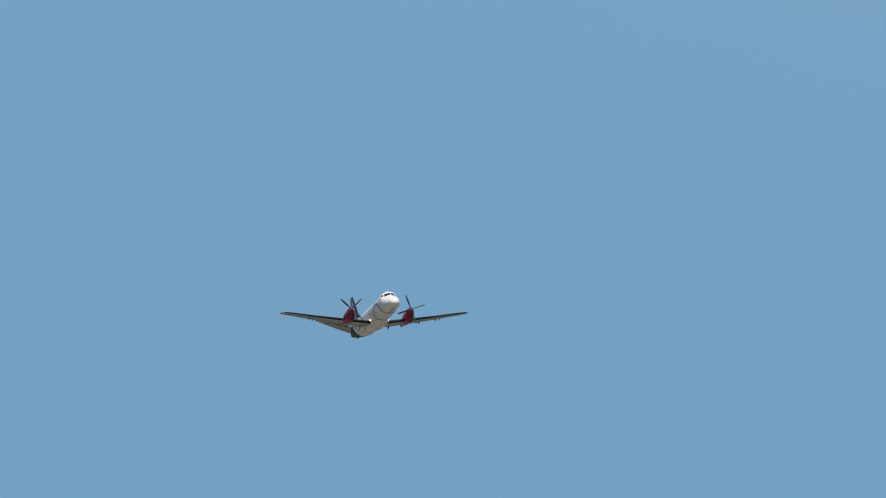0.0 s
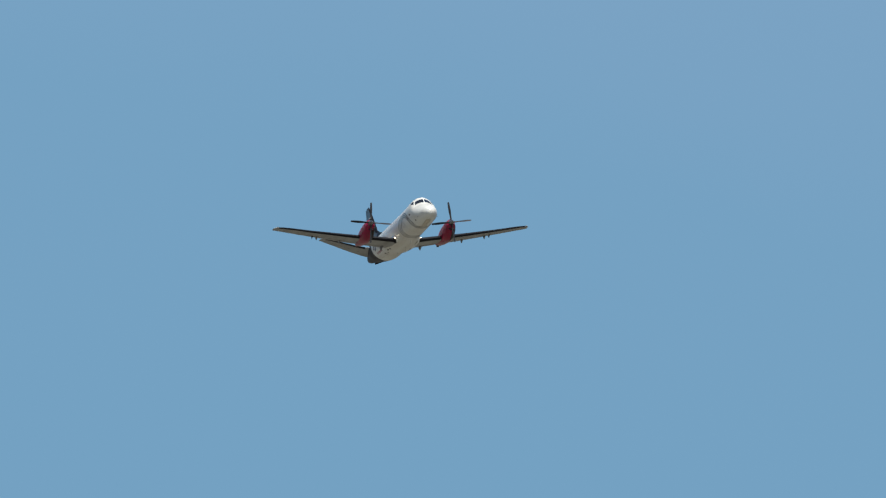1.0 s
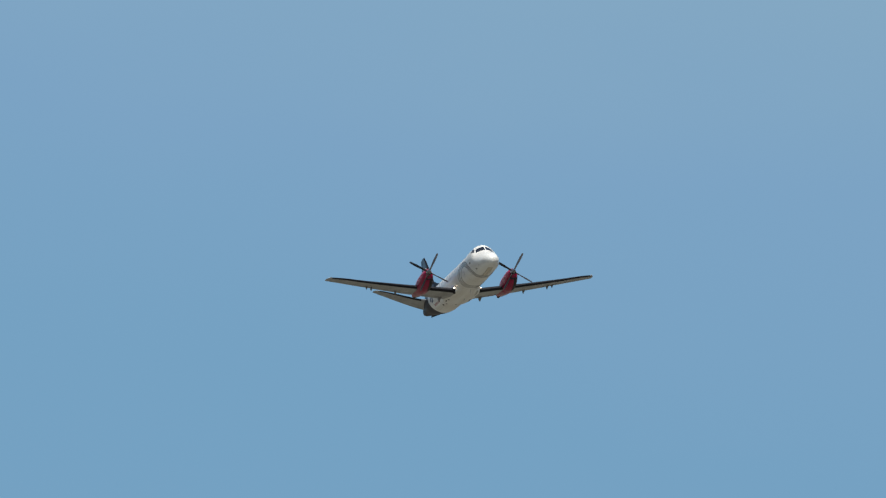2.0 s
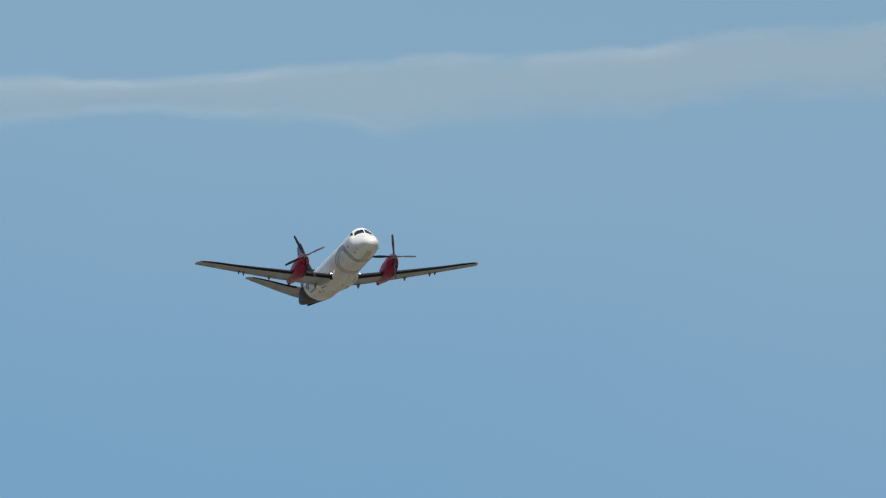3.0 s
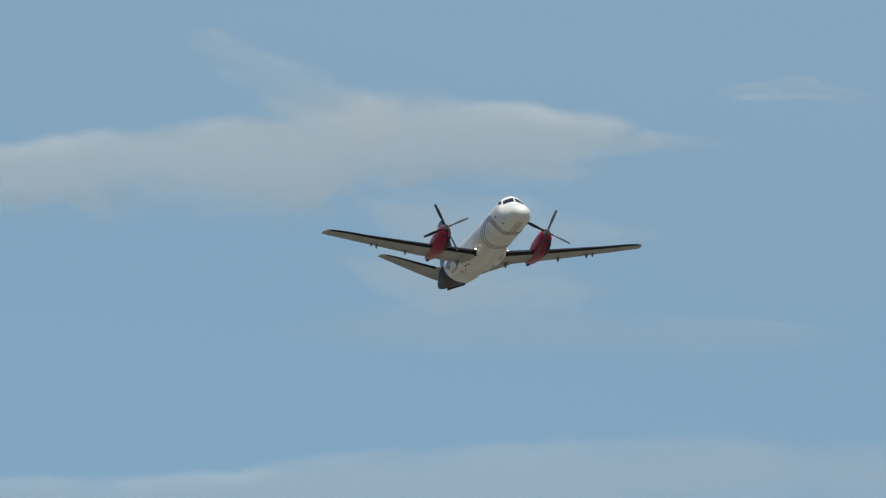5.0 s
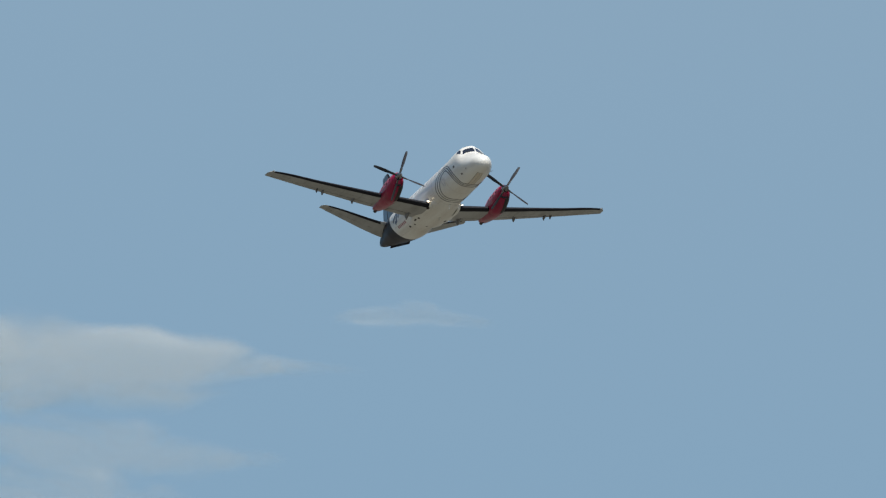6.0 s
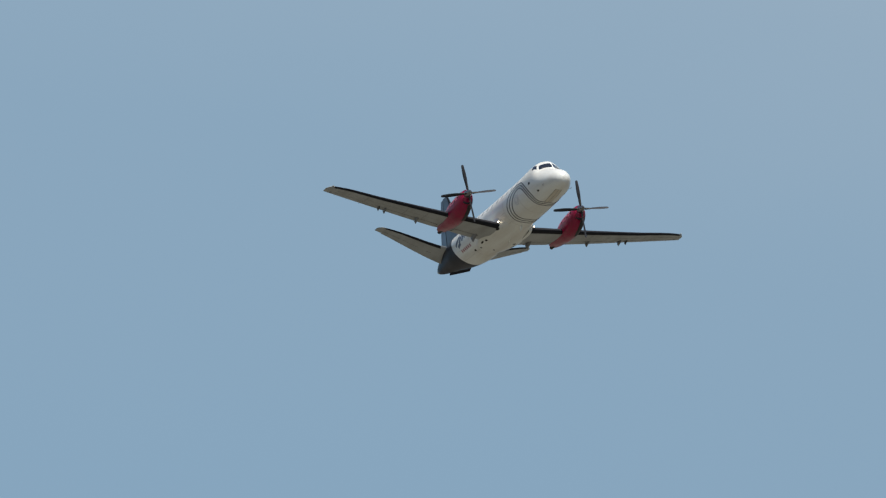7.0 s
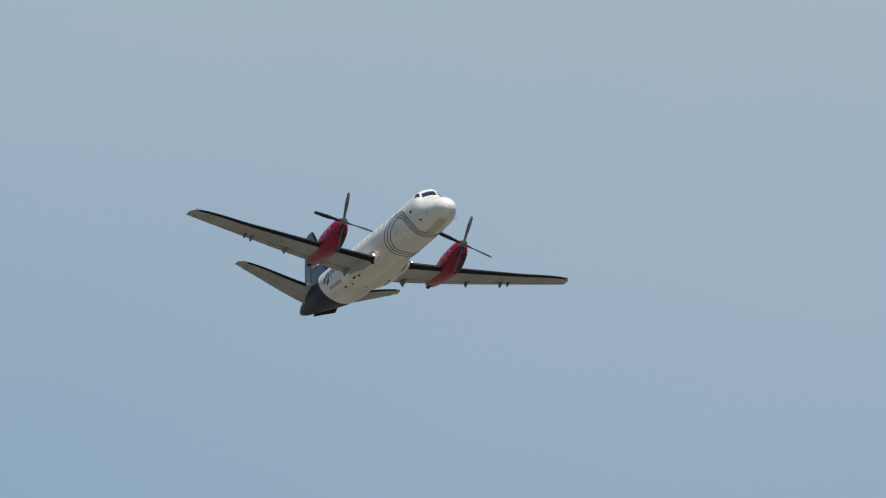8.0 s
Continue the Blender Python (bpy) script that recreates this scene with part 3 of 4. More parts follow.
def build_tail(aircraft):
    for side in (1, -1):
        s = Surface(TAILPLANE, side=side)
        t = part("tailplane", s.skin(0.25, 4.25, 12, 0.34, a=0.0, b=0.64), GREY, aircraft, "grey tailplane raised towards its tip")
        part("de_icing_boot", s.skin(1.12, 4.23, 8, a=0.0, b=0.11, pad=0.008, n=8), BOOT, t, "black rubber de-icing boot")
        part("elevator", s.skin(0.42, 4.25, 10, a=0.64, b=1.0, droop=6), GREY, t)
        if side > 0:  # a tab hangs below the inner end of the left elevator
            rings = []
            for y in (0.08, 0.5, 0.9, 1.28):
                z = -0.39 + 0.346 * y
                rings.append([(NOSE - x, y, z + h) for x, h in ((17.80, 0.36), (17.82, 0.28), (18.30, 0.0), (18.36, 0.02), (18.34, 0.09), (17.9, 0.40))])
            part("trim_tab", loft(rings), NAVY, t, "dark navy trim tab")
        part("tip_cap", s.skin(4.25, 4.27, 1, 0.33, a=0.0, b=1.0, pad=0.007), TIP, t, "pale tip cap")
        part("hinge_gap", s.skin(0.5, 4.3, 4, a=0.61, b=0.625, pad=0.003, n=3), SEAM, t)
        # white fillet where the leading edge meets the tail
        rings = [[Vector(p) for p in s.ring(d, a=0.0, b=0.06, pad=q, n=6)] for d, q in ((0.88, 0.05), (1.02, 0.03), (1.16, 0.012))]
        part("root_fillet", loft(rings), TIP, t)
    f = Surface(FIN, upright=True)
    fin = part("fin", f.skin(0.7, 4.50, 12, 0.08, a=0.0, b=0.68), SLATE, aircraft, "tail fin in navy paled by painted sky sheen, with dark leading edge")
    part("rudder", f.skin(0.95, 4.48, 10, a=0.695, b=1.0), RUDDER, fin, "pale slate blue rudder with painted sky sheen")
    part("de_icing_boot", f.skin(1.9, 4.48, 8, a=0.0, b=0.10, pad=0.008, n=8), BOOT, fin, "black rubber de-icing boot")
    part("hinge_gap", f.skin(1.0, 4.45, 4, a=0.665, b=0.71, pad=0.003, n=3), DARK_METAL, fin)
    dorsal = [[(NOSE - s, w * c, z0 + (z1 - z0) * u) for c, u in ((-1, 0), (-0.6, 0.6), (0, 1), (0.6, 0.6), (1, 0))] for s, w, z0, z1 in ((13.2, 0.02, 1.12, 1.16), (14.6, 0.09, 1.05, 1.42), (15.8, 0.13, 1.0, 1.75), (16.6, 0.14, 1.0, 2.1))]
    part("dorsal_fin", loft(dorsal), NAVY, fin)
    for z, a in ((2.1, 0.2), (2.8, 0.16), (3.4, 0.13)):  # pale slanting band on the fin's flanks
        for side in (1, -1):
            le, chord = curve_value(FIN, z)[:2]
            q = []
            for dz in (0, 0.09):
                q.append([(NOSE - le - chord * x - dz * 0.5, side * (chord * 0.049 + 0.006 + e), z + dz + x * 0.3) for x, e in ((0.25, 0), (0.55, 0), (0.55, -0.03), (0.25, -0.03))])
            part("tail_stripe", loft(q), EMBLEM, fin)
    return fin


def fairing_point(s, angle, out=0.0):
    """A point of the belly fairing; angle in degrees from the left side round the top."""
    u = (s - 6.9) / 5.0
    g = math.sin(math.pi * u) ** 0.6 if 0.001 < u < 0.999 else 0.0
    a = radians(angle)
    return Vector((NOSE - s, (0.55 + 0.72 * g + out) * math.cos(a), -0.80 + (0.28 + 0.20 * g + out) * math.sin(a)))


# station, angle, length, half width in degrees
BELLY_SLOTS = ((10.1, 218, 0.42, 3.5), (9.66, 224, 0.22, 4), (11.05, 226, 0.18, 4), (10.8, 268, 0.14, 2.5), (10.05, 314, 0.42, 3.5), (9.5, 304, 0.22, 4))


def build_aircraft():
    aircraft = new("aircraft")
    tagged(aircraft, "white twin-propeller airliner with crimson engines and navy tail, climbing", "airplane")
    white = part("fuselage", loft(fuselage_piece(0.0, 14.2, 120, slant=1.4, crowd=2.2)), WHITE, aircraft, "white fuselage with a stained belly")
    part("tail_cone", loft(fuselage_piece(14.2, 19.95, 40, slant=-1.4)), NAVY, aircraft, "dark navy tail cone")
    rings = [[skin(s, 360 * k / 24, 0.006) for k in range(24)] for s in (19.55, 19.7, 19.85, 19.95)]
    part("tail_cap", loft(rings), TIP, aircraft, "pale cap on the tail cone")
    # belly fairing over the wing's root, with its drains and cooling slots
    fairing = part("belly_fairing", loft([[fairing_point(6.9 + 5.0 * i / 20, 360 * k / 32) for k in range(32)] for i in range(21)]), WHITE, aircraft)
    for s, a, length, width in BELLY_SLOTS:
        rings = []
        for u in (0.0, 0.15, 0.85, 1.0):
            w = width * (0.55 if u in (0.0, 1.0) else 1.0)
            rings.append([fairing_point(s + length * u, a + q, o) for q, o in ((-w, 0.008), (w, 0.008), (w, -0.03), (-w, -0.03))])
        part("cooling_slot", loft(rings), DARK_METAL, fairing, "small dark belly opening")
    for side in (1, -1):
        wing = build_wing(aircraft, side)
        # root fairing with the landing light in its front
        rings = []
        for x, w, h in ((7.80, 0.03, 0.03), (7.95, 0.10, 0.09), (8.3, 0.22, 0.17), (9.5, 0.28, 0.19), (10.4, 0.18, 0.11), (10.9, 0.03, 0.03)):
            rings.append([(NOSE - x, side * 1.00 + w * math.cos(a), -0.84 + h * math.sin(a)) for a in [2 * math.pi * k / 24 for k in range(24)]])
        root = part("root_fairing", loft(rings), WHITE, aircraft)
        rings = []
        for x, w, h, z in ((7.46, 0.02, 0.03, -0.76), (7.52, 0.06, 0.09, -0.73), (7.64, 0.11, 0.16, -0.70), (7.9, 0.16, 0.22, -0.67), (8.6, 0.20, 0.22, -0.70), (10.0, 0.18, 0.14, -0.77), (10.9, 0.05, 0.05, -0.84)):
            rings.append([(NOSE - x, side * 0.97 + w * math.cos(a), z + h * math.sin(a)) for a in [2 * math.pi * k / 24 for k in range(24)]])
        part("root_fillet", loft(rings), WHITE, root, "white fillet over the wing root")
        # a lit lamp in each wing root, the right one pointing at the viewer
        bm = bmesh.new()
        bmesh.ops.create_uvsphere(bm, u_segments=16, v_segments=10, radius=0.052 if side < 0 else 0.036, matrix=Matrix.Translation((NOSE - 7.45, side * 1.07, -0.80)) @ Matrix.Diagonal((0.7, 1.1, 0.9, 1)))
        part("landing_light", bm, LIGHT, root, "lit warm white landing light")
        if side < 0:
            bm = bmesh.new()
            bmesh.ops.create_uvsphere(bm, u_segments=12, v_segments=8, radius=0.1, matrix=Matrix.Translation((NOSE - 7.78, -0.98, -1.12)) @ Matrix.Diagonal((1.5, 1.0, 0.6, 1)))
            part("cooling_intake", bm, DARK_METAL, root, "small dark cooling intake")
        build_nacelle(aircraft, side)
    build_tail(aircraft)
    # cockpit glazing: two front panes, two quarter panes
    for side in (1, -1):
        for name, c in (("windscreen_pane", ((1.69, 180 - side * 2), (2.06, 180 - side * 2), (2.12, 180 - side * 38), (1.82, 180 - side * 47))),
                        ("quarter_pane", ((2.00, 180 - side * 52), (2.25, 180 - side * 42), (2.60, 180 - side * 48), (2.44, 180 - side * 64)))):
            panel(name, c, GLASS, white, "dark cockpit window pane")
        panel("wiper", ((1.72, 180 - side * 10), (1.74, 180 - side * 10), (1.86, 180 - side * 36), (1.84, 180 - side * 36)), DARK_METAL, white, out=0.02, n=2)
        # cabin windows
        for i in range(11):
            s = 4.55 + 0.76 * i
            panel("cabin_window", ((s, side * 108), (s + 0.24, side * 108), (s + 0.24, side * 123), (s, side * 123)), CABIN_GLASS, white, out=0.003)
        # three nested pinstripes: up behind the emblem, forward over it and down under the nose
        outer = ((6.02, 0), (6.17, 27), (6.15, 51), (6.00, 73), (5.48, 98), (4.70, 108), (3.75, 101), (3.13, 77), (2.80, 51), (2.77, 29), (2.58, 11), (2.52, 0))
        inner = ((5.44, 0), (5.62, 23), (5.59, 44), (5.31, 66), (4.82, 85), (4.30, 92), (3.86, 88), (3.42, 71), (3.19, 47), (3.12, 24), (3.02, 8), (2.98, 0))
        for k in (0.0, 0.5, 1.0):
            line = [(a[0] + (b[0] - a[0]) * k, a[1] + (b[1] - a[1]) * k) for a, b in zip(outer, inner)]
            decal("pinstripe", [(s, side * -a) for s, a in smooth_line(line)], 0.073, STRIPE, white, label="thin navy pinstripe")
        # small round silver emblem
        for r in (0.26, 0.16):
            decal("emblem_ring", [(4.65 + r * math.cos(q), side * (-68 + math.degrees(r * math.sin(q) / 1.155))) for q in [2 * math.pi * k / 20 for k in range(21)]], 0.03, EMBLEM, white)
        # large lettering, drawn as plain strokes
        for s0, a0, s1, a1, w in ((14.1, 78, 13.55, 104, 0.22), (13.75, 72, 13.35, 80, 0.2), (13.5, 82, 13.1, 108, 0.2), (13.1, 84, 12.75, 106, 0.18), (12.75, 88, 12.35, 104, 0.18), (12.35, 88, 12.0, 106, 0.18)):
            decal("name_stroke", [(s0, -side * a0), ((s0 + s1) / 2 + 0.06, -side * (a0 + a1) / 2), (s1, -side * a1)], w, MARK_BLUE, white, label="blue-grey lettering stroke")
        for k in range(6):
            s = 12.2 + 0.25 * k
            decal("registration_bar", [(s, -side * 53), (s + 0.05, -side * 61)], 0.12, MARK_RED, white, label="red registration bar")
        # white fillet ahead of the tailplane, small dark openings on the belly
        for s, a in ((12.0, 33), (2.55, 78), (1.85, 48)):
            panel("vent", ((s, side * a), (s + 0.2, side * a), (s + 0.2, side * (a + 6)), (s, side * (a + 6))), DARK_METAL, white, n=2)
    panel("nose_gear_door", ((0.8, -14), (2.5, -9), (2.5, -0.5), (0.8, -0.5)), DOOR, white, "tan mottled nose gear door", n=5)
    panel("nose_gear_door", ((0.8, 0.5), (2.5, 0.5), (2.5, 9), (0.8, 14)), DOOR, white, "tan mottled nose gear door", n=5)
    for s in (4.3, 6.6, 12.1):
        decal("skin_seam", [(s, -150 + 12 * k) for k in range(26)], 0.02, LINE, white, out=0.003)
    for a in (-62, -30, 30, 62):
        decal("skin_seam", [(6.6, a), (7.3, a)], 0.02, LINE, white, out=0.003)
        decal("skin_seam", [(11.6, a), (14.1, a)], 0.02, LINE, white, out=0.003)
    for a, c in ((-14.5, -9.4), (0, 0), (14.5, 9.4)):
        decal("door_gap", [(0.8, a), (2.5, c)], 0.025, SEAM_SOFT, white)
    for s, a in ((0.8, 14.5), (2.5, 9.4)):
        decal("door_gap", [(s, -a), (s, a)], 0.025, SEAM_SOFT, white)
    panel("passenger_door", ((3.45, -70), (4.15, -70), (4.15, -140), (3.45, -140)), WHITE, white, n=5)
    for s, a in ((6.6, 0), (8.8, 6)):  # blade aerials
        b = skin(s, a, 0.0)
        rings = [[b + Vector((0.16 * r * math.cos(t) - z * 0.4, 0.018 * r * math.sin(t), -z)) for t in [2 * math.pi * k / 10 for k in range(10)]] for z, r in ((-0.2, 1.1), (0.1, 1.0), (0.26, 0.7), (0.30, 0.4))]
        part("aerial", loft(rings), WHITE, white)
    # nose probes
    for side in (1, -1):
        b = skin(1.2, side * 62, 0.0)
        part("pitot_probe", loft([[b + Vector((x, side * o + 0.012 * math.cos(t), 0.012 * math.sin(t))) for t in [2 * math.pi * k / 6 for k in range(6)]] for x, o in ((-0.05, -0.05), (0.0, 0.08), (0.22, 0.09))]), METAL, white)
    return aircraft


# ---- clouds ----
def cloud_material(name, alpha, soft, scale, ragged=2.0):
    """White cloud droplets: lit by sun and sky, thinning out to nothing at the ragged rim."""
    m = bpy.data.materials.new(name)
    m.use_nodes = True
    nt = m.node_tree
    nt.nodes.clear()
    out = nt.nodes.new("ShaderNodeOutputMaterial")
    dif = nt.nodes.new("ShaderNodeBsdfDiffuse")
    dif.inputs["Color"].default_value = (0.90, 0.885, 0.82, 1)
    trl = nt.nodes.new("ShaderNodeBsdfTranslucent")
    trl.inputs["Color"].default_value = (0.90, 0.885, 0.82, 1)
    body = nt.nodes.new("ShaderNodeMixShader")
    body.inputs[0].default_value = 0.5
    nt.links.new(dif.outputs[0], body.inputs[1])
    nt.links.new(trl.outputs[0], body.inputs[2])
    clear = nt.nodes.new("ShaderNodeBsdfTransparent")
    mix = nt.nodes.new("ShaderNodeMixShader")
    dens = nt.nodes.new("ShaderNodeAttribute")
    dens.attribute_name = "body_depth"
    tc = nt.nodes.new("ShaderNodeTexCoord")
    mp = nt.nodes.new("ShaderNodeMapping")
    mp.inputs["Scale"].default_value = (0.42, 0.42, 1.0)
    nt.links.new(tc.outputs["Object"], mp.inputs["Vector"])
    n1 = nt.nodes.new("ShaderNodeTexNoise")
    n1.inputs["Scale"].default_value = scale
    n1.inputs["Detail"].default_value = 6
    n1.inputs["Roughness"].default_value = 0.55
    n1.inputs["Distortion"].default_value = 0.5
    nt.links.new(mp.outputs[0], n1.inputs["Vector"])
    a = nt.nodes.new("ShaderNodeMath")
    a.operation = "MULTIPLY_ADD"
    a.inputs[1].default_value = ragged
    a.inputs[2].default_value = -0.5 * ragged
    nt.links.new(n1.outputs["Fac"], a.inputs[0])
    b = nt.nodes.new("ShaderNodeMath")
    b.operation = "MULTIPLY_ADD"
    nt.links.new(a.outputs[0], b.inputs[0])
    b.inputs[1].default_value = 1.0
    nt.links.new(dens.outputs["Fac"], b.inputs[2])
    r = nt.nodes.new("ShaderNodeMapRange")
    r.interpolation_type = "SMOOTHSTEP"
    r.inputs["From Min"].default_value = 0.22
    r.inputs["From Max"].default_value = 0.22 + soft
    r.inputs["To Max"].default_value = alpha
    nt.links.new(b.outputs[0], r.inputs["Value"])
    rim = nt.nodes.new("ShaderNodeMapRange")
    rim.interpolation_type = "SMOOTHSTEP"
    rim.inputs["From Min"].default_value = 0.02
    rim.inputs["From Max"].default_value = 0.60
    nt.links.new(dens.outputs["Fac"], rim.inputs["Value"])
    both = nt.nodes.new("ShaderNodeMath")
    both.operation = "MULTIPLY"
    nt.links.new(r.outputs["Result"], both.inputs[0])
    nt.links.new(rim.outputs["Result"], both.inputs[1])
    nt.links.new(both.outputs[0], mix.inputs[0])
    nt.links.new(clear.outputs[0], mix.inputs[1])
    nt.links.new(body.outputs[0], mix.inputs[2])
    nt.links.new(mix.outputs[0], out.inputs["Surface"])
    return m


def sky_point(h, e, r):
    a, b = radians(h), radians(e)
    return Vector((math.sin(a) * math.cos(b) * r, math.cos(a) * math.cos(b) * r, math.sin(b) * r + 1.7))


def build_cloud(spine, distance, material, label, seed=0.0, depth=1.5, sharp=1.8, layers=2):
    """A long lens of cloud along (heading, elevation, half height above, below) points, far off."""
    line = smooth_line(spine, 10)
    n, m = len(line) - 1, 18
    verts, dens, faces = [], [], []
    origin = sky_point(line[n // 2][0], line[n // 2][1], distance)
    sheets = (-1, 1) if layers == 2 else (-1, 0, 1)
    for face in sheets:
        for i, (h, e, up, down) in enumerate(line):
            u = i / n
            end = min(1.0, 4 * u, 4 * (1 - u))
            for k in range(m + 1):
                v = -1 + 2 * k / m
                rag = 1 + 0.18 * noise.noise(Vector((h * 5 + seed, v * 1.3, seed)))
                el = e + (v * up if v > 0 else v * down) * rag
                body = max(0.0, 1 - abs(v) ** (sharp if v > 0 else 1.5)) * end ** 0.8
                p = sky_point(h, el, distance + face * depth * (1 - v * v) * end)
                verts.append(p - origin)
                dens.append(body)
    w = m + 1
    half = (n + 1) * w
    for f in range(layers):
        for i in range(n):
            for k in range(m):
                q = [f * half + i * w + k, f * half + (i + 1) * w + k, f * half + (i + 1) * w + k + 1, f * half + i * w + k + 1]
                faces.append(q if f else q[::-1])
    me = bpy.data.meshes.new("cloud")
    me.from_pydata([tuple(v) for v in verts], [], faces)
    me.attributes.new("body_depth", "FLOAT", "POINT").data.foreach_set("value", dens)
    for p in me.polygons:
        p.use_smooth = True
    me.materials.append(material)
    ob = new("cloud", me)
    ob.location = origin
    return tagged(ob, label, "cloud", "clouds over the airfield")


# ---- ground and sky behind ----
def build_ground():
    bm = bmesh.new()
    bmesh.ops.create_grid(bm, x_segments=60, y_segments=60, size=4700)
    for v in bm.verts:
        r = v.co.xy.length
        v.co.z = -0.02 - (0 if r < 300 else 2.5 * (noise.noise(v.co * 0.004) + 0.6) * min(1, (r - 300) / 900))
    ob = part("ground", bm, GRASS)
    return tagged(ob, "dry grassy airfield ground reaching to the horizon", "ground", kind="structure")


def build_backdrop():
    """The far blue of the sky: deeper near the ground, paler with thin haze higher up."""
    m = bpy.data.materials.new("sky_glow")
    m.use_nodes = True
    nt = m.node_tree
    nt.nodes.clear()
    out = nt.nodes.new("ShaderNodeOutputMaterial")
    em = nt.nodes.new("ShaderNodeEmission")
    tc = nt.nodes.new("ShaderNodeTexCoord")
    sep = nt.nodes.new("ShaderNodeSeparateXYZ")
    nt.links.new(tc.outputs["Object"], sep.inputs[0])
    nz = nt.nodes.new("ShaderNodeTexNoise")
    nz.inputs["Scale"].default_value = 0.006
    nz.inputs["Detail"].default_value = 4
    mp = nt.nodes.new("ShaderNodeMapping")
    mp.inputs["Scale"].default_value = (0.5, 0.5, 1.0)
    nt.links.new(tc.outputs["Object"], mp.inputs["Vector"])
    nt.links.new(mp.outputs[0], nz.inputs["Vector"])
    zz = nt.nodes.new("ShaderNodeMath")
    zz.operation = "MULTIPLY_ADD"
    zz.inputs[1].default_value = 130.0
    nt.links.new(nz.outputs["Fac"], zz.inputs[0])
    nt.links.new(sep.outputs["Z"], zz.inputs[2])
    xx = nt.nodes.new("ShaderNodeMath")
    xx.operation = "MULTIPLY_ADD"
    xx.inputs[1].default_value = 0.22
    nt.links.new(sep.outputs["X"], xx.inputs[0])
    nt.links.new(zz.outputs[0], xx.inputs[2])
    mr = nt.nodes.new("ShaderNodeMapRange")
    mr.inputs["From Min"].default_value = 200
    mr.inputs["From Max"].default_value = 1500
    nt.links.new(xx.outputs[0], mr.inputs["Value"])
    ramp = nt.nodes.new("ShaderNodeValToRGB")
    stops = SKY_STOPS
    while len(ramp.color_ramp.elements) < len(stops):
        ramp.color_ramp.elements.new(0.5)
    for el, (p, c) in zip(ramp.color_ramp.elements, stops):
        el.position, el.color = p, (*c, 1)
    nt.links.new(mr.outputs["Result"], ramp.inputs["Fac"])
    nt.links.new(ramp.outputs["Color"], em.inputs["Color"])
    nt.links.new(em.outputs[0], out.inputs["Surface"])
    rings = [[sky_point(-30 + 65 * i / 40, -0.6 + 26 * k / 24, 4850) for i in range(41)] for k in range(25)]
    ob = part("backdrop", loft(rings, closed=False), m)
    return tagged(ob, "clear blue sky paling into thin haze", "sky", kind="structure")


def linear(r, g, b):
    return tuple((c / 255 / 12.92) if c < 11 else ((c / 255 + 0.055) / 1.055) ** 2.4 for c in (r, g, b))


SKY_STOPS = [(0.10, linear(116, 161, 194)), (0.20, linear(117, 161, 194)), (0.28, linear(124, 163, 196)), (0.35, linear(132, 168, 195)), (0.46, linear(131, 164, 190)),
             (0.68, linear(138, 166, 189)), (0.825, linear(154, 175, 193)), (0.93, linear(165, 180, 192)), (1.0, linear(169, 182, 192))]
build_ground()
build_backdrop()
BAND = cloud_material("band_cloud", 0.205, 0.75, 0.045, 1.25)
VEIL = cloud_material("veil_cloud", 0.185, 0.90, 0.045, 2.2)
PUFF = cloud_material("pale_cloud", 0.258, 0.75, 0.055, 2.1)
FRAGMENT = cloud_material("fragment_cloud", 0.205, 0.90, 0.060, 2.3)
WISP = cloud_material("wisp_cloud", 0.15, 1.10, 0.09, 2.6)
MIST = cloud_material("mist_cloud", 0.06, 0.80, 0.045, 2.0)
build_cloud([(-3.952, 6.692, 0.101, 0.138), (-2.932, 6.763, 0.168, 0.207), (-2.383, 6.820, 0.185, 0.214), (-1.745, 6.901, 0.195, 0.207), (-0.852, 6.939, 0.141, 0.158), (-0.507, 6.955, 0.101, 0.124), (0.258, 6.991, 0.141, 0.214), (0.845, 7.019, 0.175, 0.303), (1.790, 7.054, 0.155, 0.269), (2.428, 7.121, 0.209, 0.276), (3.494, 7.156, 0.222, 0.303), (4.852, 7.177, 0.215, 0.290), (6.383, 7.170, 0.205, 0.270), (8.0, 7.16, 0.16, 0.20), (9.3, 7.15, 0.09, 0.12)], 4380, BAND, 'long thin grey-white cloud band in blue sky', seed=3.1, depth=6)
build_cloud([(-0.906, 8.480, 0.081, 0.148), (0.191, 8.539, 0.118, 0.215), (0.829, 8.549, 0.148, 0.289), (1.467, 8.595, 0.192, 0.340), (2.105, 8.659, 0.266, 0.407), (2.616, 8.702, 0.266, 0.352), (3.177, 8.707, 0.178, 0.311), (3.56, 8.684, 0.135, 0.195), (3.82, 8.661, 0.070, 0.090), (4.25, 8.640, 0.022, 0.030)], 4600, PUFF, 'broad pale cloud with a ragged lower edge', seed=7.7, depth=6, layers=3)
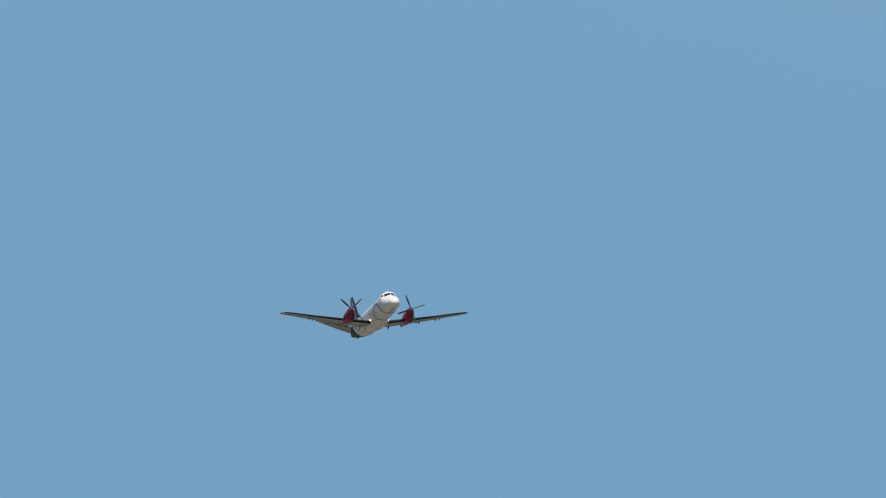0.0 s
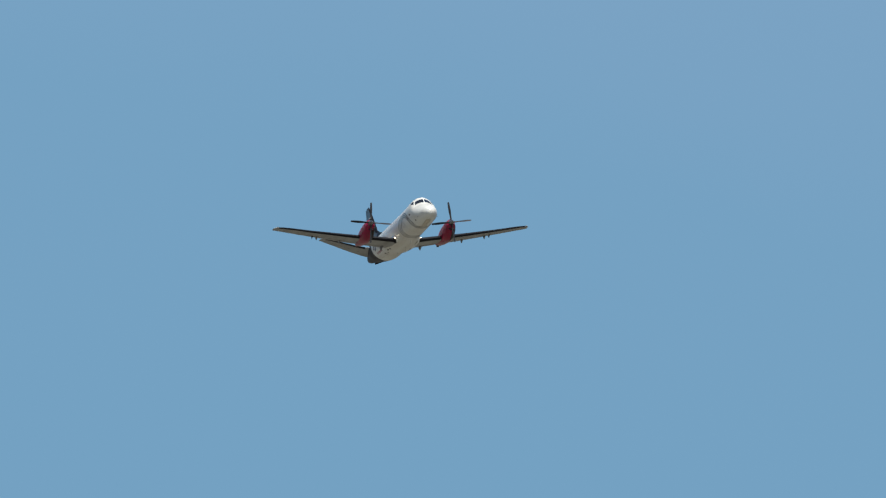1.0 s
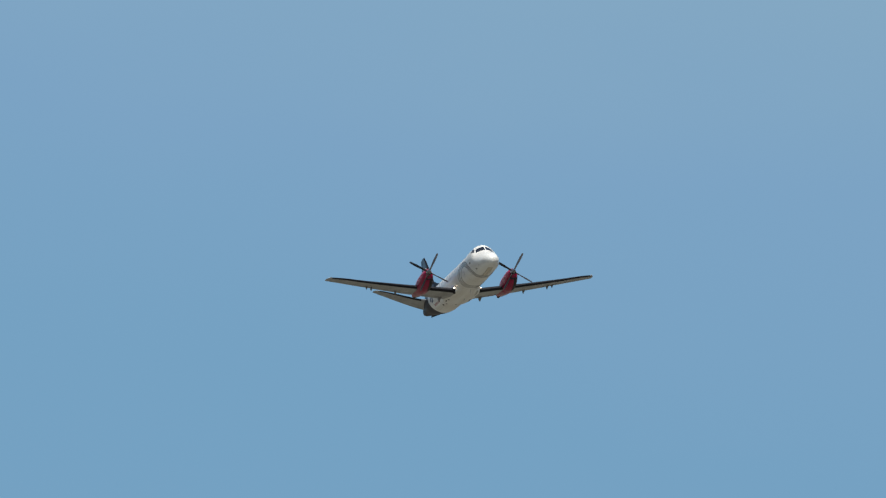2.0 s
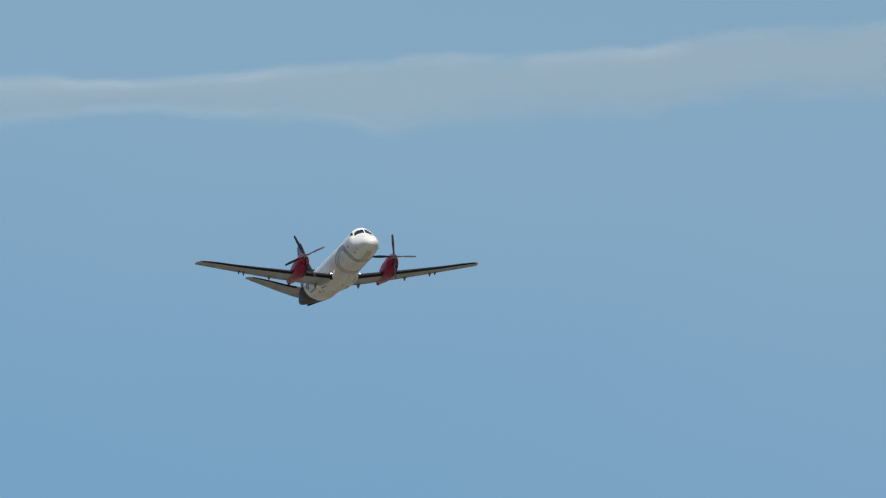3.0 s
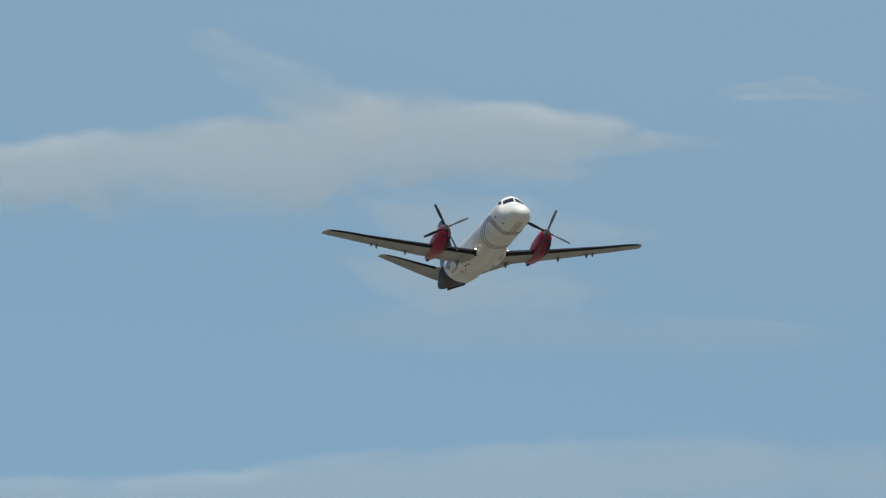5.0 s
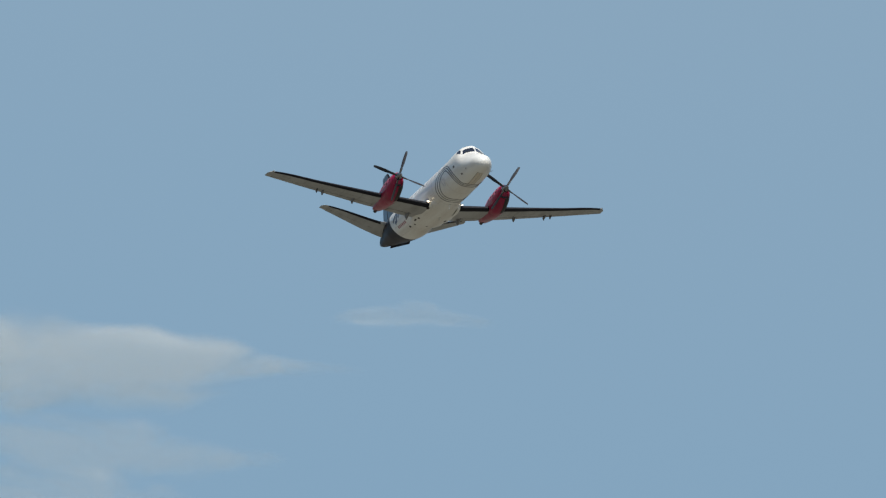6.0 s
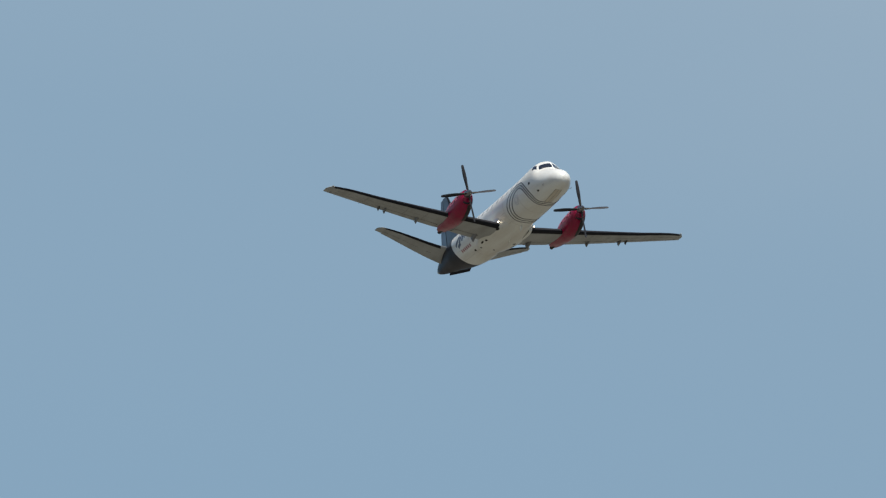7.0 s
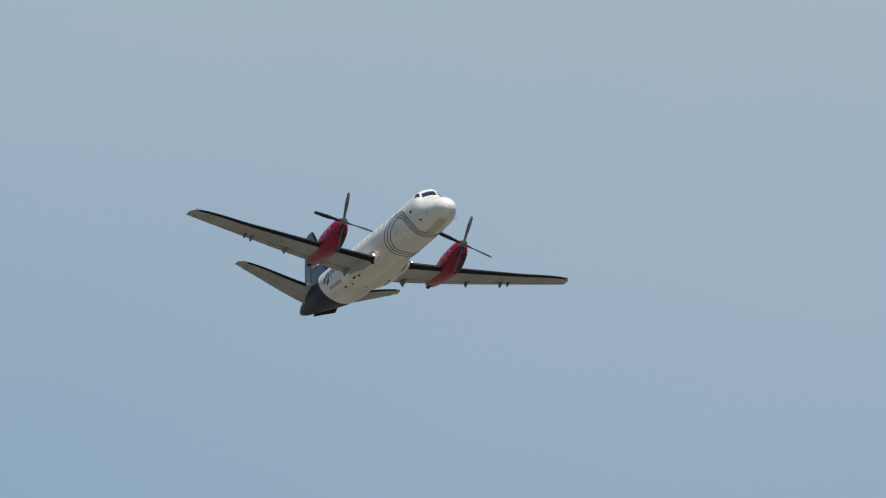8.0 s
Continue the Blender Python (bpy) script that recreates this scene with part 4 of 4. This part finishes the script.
build_cloud([(1.560, 9.170, 0.040, 0.110), (1.800, 9.080, 0.120, 0.180), (2.133, 8.924, 0.155, 0.207), (2.465, 8.783, 0.148, 0.207), (3.103, 8.668, 0.074, 0.111)], 4620, VEIL, 'faint wispy cloud plume', seed=1.2, depth=4.8)
build_cloud([(2.207, 8.429, 0.074, 0.089), (2.667, 8.340, 0.163, 0.185), (3.075, 8.302, 0.170, 0.185), (3.381, 8.263, 0.133, 0.148), (3.892, 8.233, 0.030, 0.044)], 4560, FRAGMENT, 'faint wispy cloud fragment', seed=5.5, depth=4)
build_cloud([(2.207, 8.187, 0.044, 0.074), (2.692, 8.080, 0.205, 0.220), (3.075, 8.025, 0.215, 0.225), (3.637, 7.977, 0.052, 0.081)], 4540, FRAGMENT, 'faint wispy cloud fragment', seed=9.4, depth=4)
build_cloud([(1.878, 7.801, 0.037, 0.052), (2.847, 7.852, 0.148, 0.185), (3.741, 7.814, 0.111, 0.148), (4.889, 7.775, 0.044, 0.074)], 4500, MIST, 'faint wispy cloud streak', seed=4.4, depth=4)
build_cloud([(4.02, 8.88, 0.030, 0.030), (4.21, 8.887, 0.065, 0.055), (4.42, 8.905, 0.080, 0.075), (4.60, 8.885, 0.055, 0.065), (4.83, 8.85, 0.030, 0.035)], 4640, WISP, 'small pale cloud puff', seed=2.9, depth=3.2)
build_cloud([(-1.88, 6.70, 0.025, 0.030), (-1.74, 6.71, 0.070, 0.080), (-1.62, 6.69, 0.075, 0.075), (-1.44, 6.68, 0.020, 0.025)], 4390, WISP, 'small pale cloud puff under the band', seed=6.3, depth=2.4)

# ---- the aircraft ----
aircraft = build_aircraft()
prop_right = build_propeller(aircraft, -1)
prop_left = build_propeller(aircraft, 1)


# ---- moving things ----
def motions():
    walk(aircraft, [(t, pose(x, y, z, rx, ry, rz)) for t, x, y, z, rx, ry, rz in AIRCRAFT_ROWS])
    for prop, turns in ((prop_right, TURNS_RIGHT), (prop_left, TURNS_LEFT)):
        base = prop.location.copy()
        walk(prop, [(t, Matrix.Translation(base) @ Matrix.Rotation(radians(a), 4, "X")) for t, a in turns])


motions()
